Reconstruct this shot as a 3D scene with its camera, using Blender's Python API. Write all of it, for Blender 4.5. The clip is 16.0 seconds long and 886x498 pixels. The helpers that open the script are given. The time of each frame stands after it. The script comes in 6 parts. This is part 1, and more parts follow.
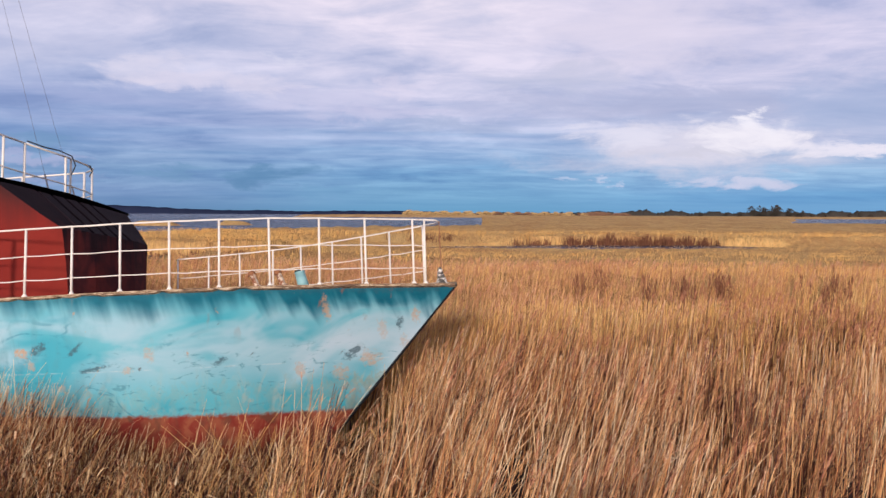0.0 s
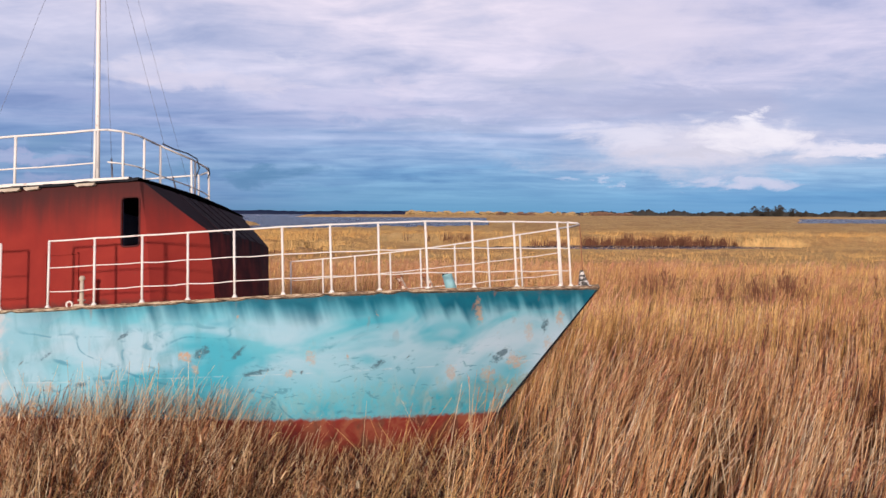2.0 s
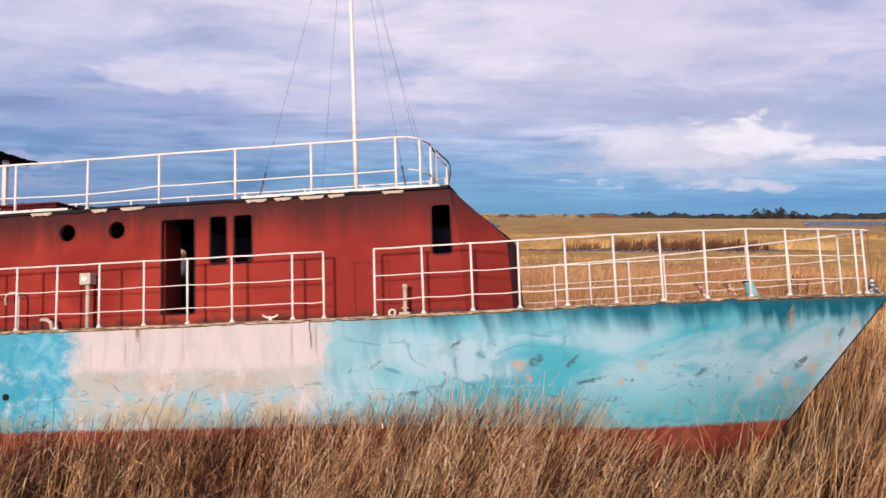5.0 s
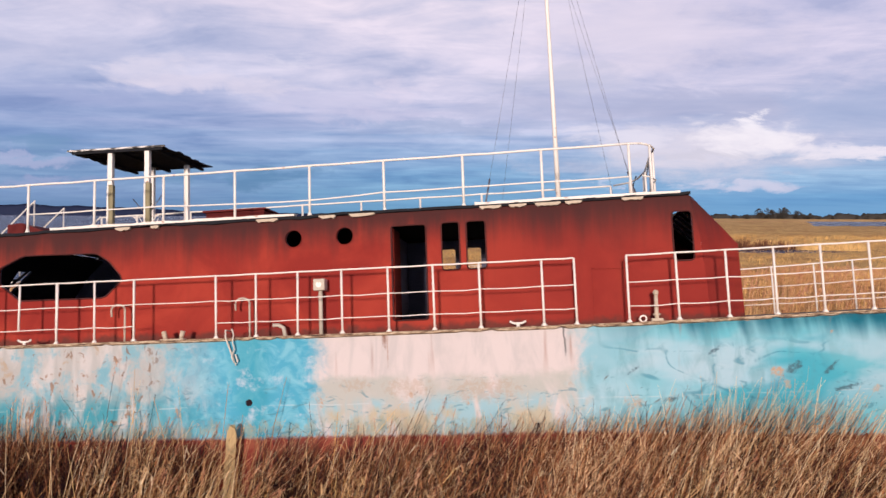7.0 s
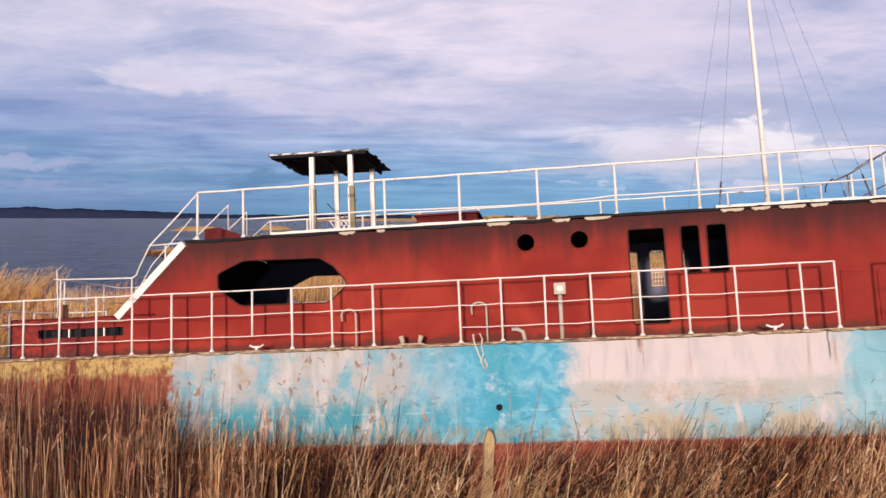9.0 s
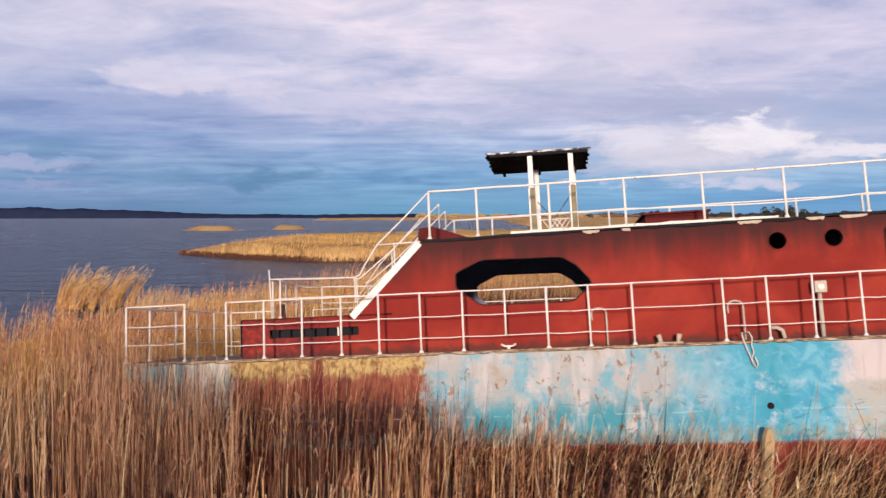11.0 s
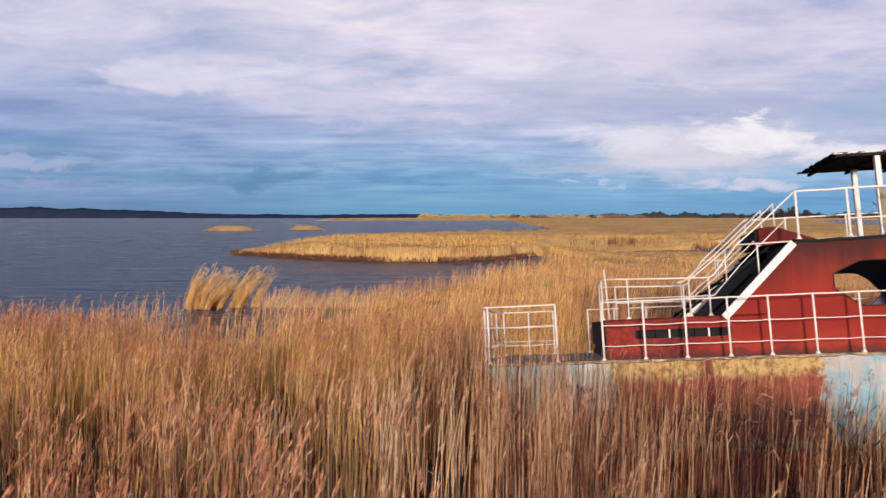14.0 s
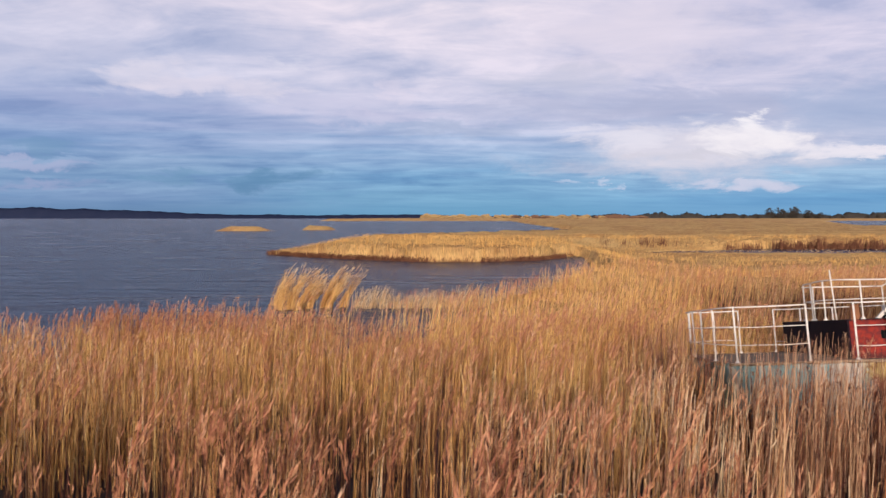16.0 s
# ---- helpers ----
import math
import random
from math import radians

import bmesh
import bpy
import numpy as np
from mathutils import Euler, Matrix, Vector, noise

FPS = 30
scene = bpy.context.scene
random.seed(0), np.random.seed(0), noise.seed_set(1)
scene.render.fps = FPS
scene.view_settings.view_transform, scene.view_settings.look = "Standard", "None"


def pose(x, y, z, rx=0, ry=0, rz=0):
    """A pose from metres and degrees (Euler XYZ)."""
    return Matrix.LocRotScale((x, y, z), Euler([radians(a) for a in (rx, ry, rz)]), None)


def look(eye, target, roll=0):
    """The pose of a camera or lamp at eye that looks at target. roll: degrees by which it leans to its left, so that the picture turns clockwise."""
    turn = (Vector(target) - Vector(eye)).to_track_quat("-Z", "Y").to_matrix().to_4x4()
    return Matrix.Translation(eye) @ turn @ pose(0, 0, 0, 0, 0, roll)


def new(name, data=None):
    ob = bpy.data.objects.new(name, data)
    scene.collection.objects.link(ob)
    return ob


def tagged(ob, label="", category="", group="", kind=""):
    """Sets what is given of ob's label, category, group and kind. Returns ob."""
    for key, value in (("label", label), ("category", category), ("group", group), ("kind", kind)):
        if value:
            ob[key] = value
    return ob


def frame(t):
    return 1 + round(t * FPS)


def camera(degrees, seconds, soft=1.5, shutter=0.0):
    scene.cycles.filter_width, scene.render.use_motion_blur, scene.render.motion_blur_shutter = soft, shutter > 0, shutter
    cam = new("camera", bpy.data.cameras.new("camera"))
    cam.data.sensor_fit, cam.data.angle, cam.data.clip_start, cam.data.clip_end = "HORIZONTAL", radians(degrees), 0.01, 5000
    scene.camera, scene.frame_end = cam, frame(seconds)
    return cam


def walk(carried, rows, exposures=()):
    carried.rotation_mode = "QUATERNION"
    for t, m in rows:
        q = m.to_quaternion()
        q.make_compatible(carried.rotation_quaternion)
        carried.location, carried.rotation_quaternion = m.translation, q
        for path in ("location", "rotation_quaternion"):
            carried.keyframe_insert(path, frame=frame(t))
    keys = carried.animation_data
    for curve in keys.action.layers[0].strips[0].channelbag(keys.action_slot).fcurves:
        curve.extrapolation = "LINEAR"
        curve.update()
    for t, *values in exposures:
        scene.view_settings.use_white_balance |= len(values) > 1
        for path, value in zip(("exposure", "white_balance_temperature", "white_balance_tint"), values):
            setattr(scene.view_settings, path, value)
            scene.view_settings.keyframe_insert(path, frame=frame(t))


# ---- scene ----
cam = camera(61.2, 16.0, soft=1.5, shutter=0.2)
PATH = [
    (0, (-0.058, -0.031, 4.737), (-0.087, 1.967, 4.643), 0.3),
    (0.5, (-0.664, -0.016, 4.744), (-0.694, 1.982, 4.651), 0.3),
    (1, (-1.277, -0.024, 4.744), (-1.307, 1.973, 4.65), 0.3),
    (1.5, (-1.856, -0.059, 4.736), (-1.888, 1.939, 4.645), 0.2),
    (2, (-2.527, -0.074, 4.773), (-2.56, 1.923, 4.679), 0.3),
    (2.5, (-3.274, -0.13, 4.778), (-3.307, 1.867, 4.685), 0.3),
    (3, (-4.025, -0.182, 4.759), (-4.057, 1.816, 4.667), 0.3),
    (3.5, (-4.879, -0.175, 4.804), (-4.91, 1.823, 4.712), 0.3),
    (3.7, (-5.241, -0.111, 4.817), (-5.27, 1.887, 4.726), 0.3),
    (5.8, (-9.172, -0.17, 4.84), (-9.203, 1.828, 4.752), 0.3),
    (6, (-9.562, -0.18, 4.843), (-9.595, 1.818, 4.755), 0.3),
    (6.5, (-10.551, -0.214, 4.842), (-10.585, 1.784, 4.755), 0.3),
    (7, (-11.584, -0.242, 4.914), (-11.617, 1.756, 4.826), 0.3),
    (7.5, (-12.536, -0.273, 4.959), (-12.57, 1.725, 4.873), 0.2),
    (8, (-13.572, -0.294, 4.927), (-13.606, 1.704, 4.846), 0.2),
    (8.5, (-14.678, -0.275, 4.937), (-14.709, 1.723, 4.855), 0.2),
    (9, (-15.684, -0.268, 4.935), (-15.717, 1.73, 4.851), 0.1),
    (11.5, (-21.252, -0.333, 4.932), (-21.289, 1.665, 4.845), -0.1),
    (12, (-22.414, -0.253, 4.936), (-22.451, 1.745, 4.849), 0.0),
    (12.5, (-23.558, -0.288, 4.936), (-23.596, 1.71, 4.85), 0.0),
    (13, (-24.714, -0.323, 4.932), (-24.751, 1.675, 4.846), 0.0),
    (13.5, (-25.8, -0.366, 4.93), (-25.837, 1.632, 4.844), 0.1),
    (14, (-27.073, -0.341, 4.919), (-27.108, 1.657, 4.833), 0.0),
    (14.5, (-28.264, -0.413, 4.942), (-28.3, 1.585, 4.856), -0.0),
    (15, (-29.434, -0.516, 4.908), (-29.467, 1.482, 4.823), -0.1),
    (15.5, (-30.61, -0.528, 4.903), (-30.645, 1.47, 4.817), -0.1),
    (16, (-31.876, -0.66, 4.939), (-31.91, 1.338, 4.854), -0.0),
]
walk(cam, [(t, look(eye, target, roll)) for t, eye, target, roll in PATH], [(0, 0.0, 6170, 20), (4, 0.0, 6190, 21), (8, 0.0, 6320, 22), (16, 0.0, 6350, 18)])

# ---------------------------------------------------------------- world, sun
SUN = Vector((-0.120, -0.970, 0.205)).normalized()


class Nodes:
    """A small builder for node trees."""

    def __init__(self, tree):
        self.t = tree
        tree.nodes.clear()

    def node(self, kind, **sets):
        n = self.t.nodes.new(kind)
        for k, v in sets.items():
            if k == "blend_type":
                n.blend_type = v
            elif k == "operation":
                n.operation = v
            elif k == "data_type":
                n.data_type = v
            elif k == "sky_type":
                n.sky_type = v
        return n

    def put(self, socket, v):
        if isinstance(v, bpy.types.NodeSocket):
            self.t.links.new(v, socket)
        elif isinstance(v, (tuple, list)) and len(v) == 3 and socket.type == "RGBA":
            socket.default_value = (*v, 1)
        else:
            socket.default_value = v

    def coord(self, which="Object"):
        return self.node("ShaderNodeTexCoord").outputs[which]

    def xyz(self, v):
        n = self.node("ShaderNodeSeparateXYZ")
        self.put(n.inputs[0], v)
        return n.outputs

    def vec(self, x, y, z):
        n = self.node("ShaderNodeCombineXYZ")
        for i, v in enumerate((x, y, z)):
            self.put(n.inputs[i], v)
        return n.outputs[0]

    def math(self, op, a, b=0.0, c=None):
        n = self.node("ShaderNodeMath", operation=op)
        self.put(n.inputs[0], a)
        self.put(n.inputs[1], b)
        if c is not None:
            self.put(n.inputs[2], c)
        return n.outputs[0]

    def scale(self, v, s):
        n = self.node("ShaderNodeVectorMath", operation="MULTIPLY")
        self.put(n.inputs[0], v)
        self.put(n.inputs[1], s)
        return n.outputs[0]

    def noise(self, v, scale=1.0, detail=4.0, rough=0.55, twist=0.0):
        n = self.node("ShaderNodeTexNoise")
        self.put(n.inputs["Vector"], v)
        n.inputs["Scale"].default_value = scale
        n.inputs["Detail"].default_value = detail
        n.inputs["Roughness"].default_value = rough
        n.inputs["Distortion"].default_value = twist
        return n.outputs["Fac"]

    def ramp(self, f, stops):
        n = self.node("ShaderNodeValToRGB")
        self.put(n.inputs[0], f)
        e = n.color_ramp.elements
        while len(e) < len(stops):
            e.new(0.5)
        for el, (p, c) in zip(e, stops):
            el.position = p
            el.color = (*c, 1) if isinstance(c, tuple) else (c, c, c, 1)
        return n.outputs["Color"]

    def step(self, f, lo, hi):
        n = self.node("ShaderNodeMapRange")
        n.interpolation_type = "SMOOTHSTEP"
        self.put(n.inputs[0], f)
        self.put(n.inputs[1], lo)
        self.put(n.inputs[2], hi)
        return n.outputs[0]

    def mix(self, f, a, b, how="MIX"):
        n = self.node("ShaderNodeMix", data_type="RGBA", blend_type=how)
        self.put(n.inputs[0], f)
        self.put(n.inputs[6], a)
        self.put(n.inputs[7], b)
        return n.outputs[2]


world = bpy.data.worlds.new("sky")
scene.world = world
world.use_nodes = True
w = Nodes(world.node_tree)
sky = w.node("ShaderNodeTexSky", sky_type="NISHITA")
sky.sun_disc = False
sky.sun_elevation = math.asin(SUN.z)
sky.sun_rotation = math.atan2(SUN.x, SUN.y)
direction = w.coord("Generated")
dx, dy, dz = w.xyz(direction)
# tangents of the bearing and of the height above the horizon, ahead
ahead = w.math("MAXIMUM", dy, 0.15)
curl = w.noise(w.scale(direction, (8.0, 6.0, 26.0)), 1.0, 6.0, 0.62, 0.5)
billow = w.noise(w.scale(direction, (15.0, 9.0, 38.0)), 1.0, 6.0, 0.62, 0.8)
su = w.math("ADD", w.math("DIVIDE", dx, ahead), w.math("MULTIPLY", w.math("SUBTRACT", curl, 0.5), 0.30))
sv = w.math("ADD", w.math("DIVIDE", dz, ahead), w.math("MULTIPLY", w.math("SUBTRACT", billow, 0.5), 0.060))
rise = w.math("DIVIDE", dz, w.math("SQRT", w.math("MAXIMUM", w.math("SUBTRACT", 1.0, w.math("MULTIPLY", dz, dz)), 0.02)))


def tone(r, g, b):
    return tuple((c / 255) ** 2.2 for c in (r, g, b))


# gradients of the cloud cover: to the west, ahead and to the east
up = w.math("MULTIPLY", rise, 2.0)
OVERHEAD = [(0.85, tone(190, 187, 205)), (1.0, tone(160, 160, 178))]
west = w.ramp(up, [(0.0, tone(92, 134, 176)), (0.05, tone(112, 148, 194)), (0.115, tone(122, 158, 200)), (0.19, tone(136, 162, 206)), (0.27, tone(156, 172, 212)), (0.36, tone(190, 198, 226)), (0.58, tone(204, 204, 226))] + OVERHEAD)
middle = w.ramp(up, [(0.0, tone(98, 160, 200)), (0.05, tone(108, 164, 206)), (0.115, tone(118, 166, 210)), (0.19, tone(158, 182, 220)), (0.27, tone(186, 193, 223)), (0.36, tone(206, 207, 230)), (0.58, tone(222, 218, 234))] + OVERHEAD)
east = w.ramp(up, [(0.0, tone(104, 162, 208)), (0.05, tone(112, 170, 216)), (0.10, tone(142, 182, 220)), (0.19, tone(184, 194, 222)), (0.27, tone(184, 191, 220)), (0.36, tone(202, 203, 228)), (0.58, tone(208, 206, 230))] + OVERHEAD)
cover = w.mix(w.step(dx, -0.42, -0.04), west, middle)
cover = w.mix(w.step(dx, 0.02, 0.38), cover, east)
# a layer of cloud seen in perspective, and finer streaks drawn out sideways
lift = w.math("DIVIDE", 1.0, w.math("ADD", w.math("MAXIMUM", dz, 0.0), 0.085))
deck = w.vec(w.math("MULTIPLY", w.math("MULTIPLY", dx, lift), 0.62), w.math("MULTIPLY", w.math("MAXIMUM", dy, -1.0), lift), 0.0)
heaps = w.noise(deck, 2.3, 7.0, 0.60, 0.45)
fine = w.noise(w.scale(direction, (8.5, 4.5, 26.0)), 1.0, 5.0, 0.56, 0.6)
mass = w.math("ADD", w.math("MULTIPLY", heaps, 0.66), w.math("MULTIPLY", fine, 0.34))
shade = w.ramp(mass, [(0.36, (0.68, 0.76, 0.86)), (0.45, (0.88, 0.92, 0.96)), (0.53, (1.06, 1.05, 1.03)), (0.62, (1.26, 1.20, 1.12))])
cover = w.mix(w.step(dz, 0.0, 0.05), cover, w.mix(1.0, cover, shade, "MULTIPLY"))
low = w.noise(w.scale(direction, (3.4, 2.0, 74.0)), 1.0, 5.0, 0.55, 0.3)
low = w.ramp(low, [(0.34, (0.74, 0.85, 0.92)), (0.50, (1.0, 1.0, 1.0)), (0.66, (1.22, 1.12, 1.07))])
cover = w.mix(w.math("MULTIPLY", w.step(dz, 0.004, 0.02), w.step(dz, 0.17, 0.08)), cover, w.mix(1.0, cover, low, "MULTIPLY"))
puffs = w.math("ADD", w.math("MULTIPLY", w.noise(w.scale(direction, (11.0, 8.0, 30.0)), 1.0, 7.0, 0.62, 0.4), 0.6), w.math("MULTIPLY", fine, 0.4))
front = w.step(dy, 0.0, 0.3)


def bank(cu, cv, ru, rv, ragged=5.0):
    """A soft-edged patch of cloud round a direction ahead."""
    a = w.math("DIVIDE", w.math("SUBTRACT", su, cu), ru)
    b = w.math("DIVIDE", w.math("SUBTRACT", sv, cv), rv)
    d = w.math("ADD", w.math("MULTIPLY", a, a), w.math("MULTIPLY", b, b))
    d = w.math("ADD", d, w.math("MULTIPLY", w.math("SUBTRACT", puffs, 0.5), ragged))
    return w.math("MULTIPLY", w.step(d, 1.7, -0.3), front)


CLOUDS = [
    # pale upper sheets
    (0.254, 0.242, 0.181, 0.053, (226, 220, 235), 0.70),
    (-0.569, 0.223, 0.128, 0.027, (188, 193, 220), 0.40),
    (0.140, 0.182, 0.098, 0.021, (192, 197, 218), 0.50),
    # white puffs and lit veils to the west
    (-0.397, 0.189, 0.064, 0.023, (228, 224, 238), 0.65),
    (-0.320, 0.173, 0.075, 0.015, (224, 220, 236), 0.75),
    (-0.220, 0.203, 0.026, 0.011, (228, 228, 242), 0.45),
    (-0.154, 0.153, 0.121, 0.014, (207, 207, 232), 0.65),
    (-0.054, 0.167, 0.034, 0.017, (222, 217, 236), 0.65),
    (-0.086, 0.135, 0.098, 0.011, (206, 204, 230), 0.50),
    # blue-grey gaps
    (-0.516, 0.162, 0.106, 0.010, (158, 172, 212), 0.55),
    (0.005, 0.117, 0.113, 0.009, (160, 176, 208), 0.50),
    (0.246, 0.144, 0.242, 0.020, (176, 183, 213), 0.75),
    (0.537, 0.140, 0.091, 0.047, (164, 181, 216), 0.70),
    (-0.569, 0.095, 0.072, 0.010, (108, 150, 190), 0.60),
    (-0.410, 0.054, 0.057, 0.007, (102, 148, 188), 0.60),
    (-0.248, 0.048, 0.064, 0.013, (80, 132, 176), 0.75),
    (-0.131, 0.027, 0.113, 0.008, (104, 160, 200), 0.40),
    # low streaks
    (-0.569, 0.072, 0.072, 0.006, (166, 178, 215), 0.75),
    (-0.573, 0.045, 0.072, 0.007, (150, 165, 206), 0.75),
    (-0.501, 0.080, 0.049, 0.005, (148, 178, 216), 0.60),
    (-0.452, 0.042, 0.049, 0.005, (136, 172, 212), 0.60),
    # sunlit cumulus to the east
    (0.299, 0.069, 0.211, 0.017, (194, 203, 226), 0.75),
    (0.318, 0.094, 0.170, 0.027, (218, 217, 232), 0.95),
    (0.201, 0.108, 0.053, 0.018, (228, 228, 242), 0.80),
    (0.390, 0.105, 0.079, 0.023, (243, 241, 248), 1.00),
    (0.380, 0.124, 0.033, 0.013, (244, 243, 250), 1.00),
    (0.518, 0.087, 0.075, 0.009, (236, 234, 245), 0.95),
    (0.329, 0.085, 0.091, 0.005, (203, 204, 219), 0.50),
    (0.374, 0.042, 0.060, 0.008, (208, 212, 234), 0.85),
    (0.167, 0.044, 0.020, 0.004, (196, 210, 236), 0.85),
]
for cu, cv, ru, rv, colour, strength in CLOUDS:
    cover = w.mix(w.math("MULTIPLY", bank(cu, cv, ru, rv), strength), cover, tone(*colour))
clear = w.node("ShaderNodeMix", data_type="RGBA", blend_type="MIX")
w.put(clear.inputs[0], 0.93)
w.put(clear.inputs[6], w.mix(1.0, sky.outputs[0], (0.10, 0.10, 0.10), "MULTIPLY"))
w.put(clear.inputs[7], w.mix(1.0, cover, (1.02, 1.01, 0.945), "MULTIPLY"))
glow = w.node("ShaderNodeBackground")
w.put(glow.inputs[0], clear.outputs[2])
glow.inputs[1].default_value = 1.0
w.t.links.new(glow.outputs[0], w.node("ShaderNodeOutputWorld").inputs[0])

sun_data = bpy.data.lights.new("sun", "SUN")
sun_data.energy, sun_data.angle, sun_data.color = 4.1, radians(4.5), (1.0, 0.87, 0.71)
sun = new("sun", sun_data)
sun.matrix_world = look(SUN * 60, (0, 0, 0))

# ---------------------------------------------------------------- materials
def surface(name, build, rough=0.7, metal=0.0, bump=0.0, spec=0.4):
    """A principled material; build(n) gives its colour, or its colour and height."""
    m = bpy.data.materials.new(name)
    m.use_nodes = True
    n = Nodes(m.node_tree)
    made = build(n)
    colour, height = made if isinstance(made, tuple) and isinstance(made[1], bpy.types.NodeSocket) else (made, None)
    b = n.node("ShaderNodeBsdfPrincipled")
    n.put(b.inputs["Base Color"], colour)
    n.put(b.inputs["Roughness"], rough(n) if callable(rough) else rough)
    b.inputs["Metallic"].default_value = metal
    b.inputs["Specular IOR Level"].default_value = spec
    if height is not None and bump:
        u = n.node("ShaderNodeBump")
        u.inputs["Strength"].default_value = 1.0
        u.inputs["Distance"].default_value = bump
        n.put(u.inputs["Height"], height)
        n.put(b.inputs["Normal"], u.outputs[0])
    n.t.links.new(b.outputs[0], n.node("ShaderNodeOutputMaterial").inputs[0])
    return m


def hull_paint(n):
    p = n.coord()
    x, y, z = n.xyz(p)
    big = n.noise(p, 0.9, 5, 0.6, 0.6)
    mid = n.noise(p, 3.2, 5, 0.6, 0.8)
    fine = n.noise(p, 14.0, 5, 0.65)
    grit = n.noise(p, 34.0, 4, 0.7)
    sweep = n.noise(n.scale(p, (0.55, 1.0, 1.9)), 1.3, 4, 0.5, 2.2)
    drip = n.noise(n.scale(p, (7.0, 7.0, 0.35)), 1.0, 4, 0.6, 0.3)
    smear = n.noise(n.scale(p, (3.0, 3.0, 0.9)), 1.0, 5, 0.62, 0.7)
    rag = n.math("MULTIPLY", n.math("SUBTRACT", mid, 0.5), 0.7)
    xr = n.math("ADD", n.math("ADD", x, rag), n.math("MULTIPLY", n.math("SUBTRACT", fine, 0.5), 0.35))
    zr = n.math("ADD", z, n.math("MULTIPLY", n.math("SUBTRACT", mid, 0.5), 0.35))
    # turquoise bow: soft pale wash half way down, dark teal runs of old paint under the deck edge
    soft = n.noise(n.scale(p, (0.55, 1.0, 0.9)), 1.0, 2.5, 0.45, 0.5)
    wash = n.noise(n.scale(p, (0.42, 1.0, 1.1)), 1.35, 3, 0.5, 0.7)
    slant = n.noise(n.vec(n.math("ADD", n.math("MULTIPLY", x, 0.7), n.math("MULTIPLY", z, 0.9)), y, n.math("SUBTRACT", n.math("MULTIPLY", z, 1.6), n.math("MULTIPLY", x, 0.9))), 0.9, 3, 0.5, 0.4)
    teal = n.mix(n.step(soft, 0.34, 0.66), (0.050, 0.335, 0.42), (0.125, 0.425, 0.50))
    zone = n.math("MULTIPLY", n.step(z, -0.12, -0.55), n.step(z, -1.75, -1.0))
    teal = n.mix(n.math("MULTIPLY", n.math("MULTIPLY", zone, n.step(n.math("ADD", wash, n.math("MULTIPLY", n.step(x, -6.5, -4.0), 0.09)), 0.40, 0.64)), 0.85), teal, n.mix(sweep, (0.255, 0.465, 0.54), (0.385, 0.525, 0.59)))
    teal = n.mix(n.math("MULTIPLY", n.math("MULTIPLY", n.step(slant, 0.50, 0.68), n.step(x, -5.6, -7.6)), 0.42), teal, (0.40, 0.50, 0.55))
    teal = n.mix(n.math("MULTIPLY", n.math("MULTIPLY", n.step(slant, 0.44, 0.30), n.math("MULTIPLY", n.step(z, -0.15, -0.45), n.step(x, -4.5, -6.0))), 0.55), teal, (0.015, 0.24, 0.33))
    teal = n.mix(n.math("MULTIPLY", n.step(n.math("ADD", x, n.math("MULTIPLY", n.math("SUBTRACT", slant, 0.5), 6.0)), -7.3, -9.2), 0.40), teal, (0.44, 0.53, 0.57))
    fore = n.math("MULTIPLY", n.step(x, -3.6, -1.9), n.step(z, -0.40, -0.95))
    teal = n.mix(n.math("MULTIPLY", n.math("MULTIPLY", fore, n.step(soft, 0.32, 0.56)), 0.65), teal, (0.47, 0.56, 0.63))
    teal = n.mix(n.math("MULTIPLY", n.math("MULTIPLY", n.step(smear, 0.50, 0.66), n.step(zr, -1.15, -1.55)), 0.55), teal, (0.34, 0.41, 0.37))
    hang = n.noise(n.vec(n.math("ADD", n.math("MULTIPLY", x, 3.8), n.math("MULTIPLY", z, 0.8)), y, n.math("MULTIPLY", z, 0.22)), 1.0, 2.5, 0.55, 0.2)
    reach = n.math("ADD", n.math("ADD", 0.07, n.math("MULTIPLY", n.step(x, -8.0, -3.0), 0.13)), n.math("MULTIPLY", n.math("SUBTRACT", n.math("ADD", n.math("MULTIPLY", hang, 0.7), n.math("MULTIPLY", wash, 0.3)), 0.5), n.math("ADD", 1.0, n.math("MULTIPLY", n.step(x, -4.5, -2.0), 0.6))))
    runs = n.math("MULTIPLY", n.step(n.math("ADD", z, reach), -0.36, 0.09), n.step(x, -9.3, -7.6))
    teal = n.mix(n.math("MULTIPLY", runs, 0.97), teal, n.mix(mid, (0.002, 0.066, 0.108), (0.004, 0.15, 0.22)))
    # grey-green vertical smears towards the white block
    teal = n.mix(n.math("MULTIPLY", n.math("MULTIPLY", n.step(n.noise(n.scale(p, (2.6, 2.6, 0.7)), 1.0, 5, 0.62, 0.6), 0.50, 0.66), n.step(x, -4.6, -6.4)), 0.45), teal, n.mix(mid, (0.03, 0.21, 0.27), (0.16, 0.31, 0.33)))
    # white block amidships, greyed and stained in its lower half
    white = n.mix(n.step(smear, 0.42, 0.7), (0.56, 0.50, 0.48), (0.47, 0.435, 0.42))
    white = n.mix(n.math("MULTIPLY", n.step(zr, -0.72, -0.88), n.step(big, 0.36, 0.54)), white, (0.40, 0.405, 0.37))
    white = n.mix(n.math("MULTIPLY", n.step(zr, -1.02, -1.30), n.step(smear, 0.40, 0.58)), white, (0.26, 0.43, 0.48))
    white = n.mix(n.math("MULTIPLY", n.math("MULTIPLY", n.step(zr, -1.25, -1.45), n.step(big, 0.44, 0.56)), 0.8), white, (0.44, 0.36, 0.23))
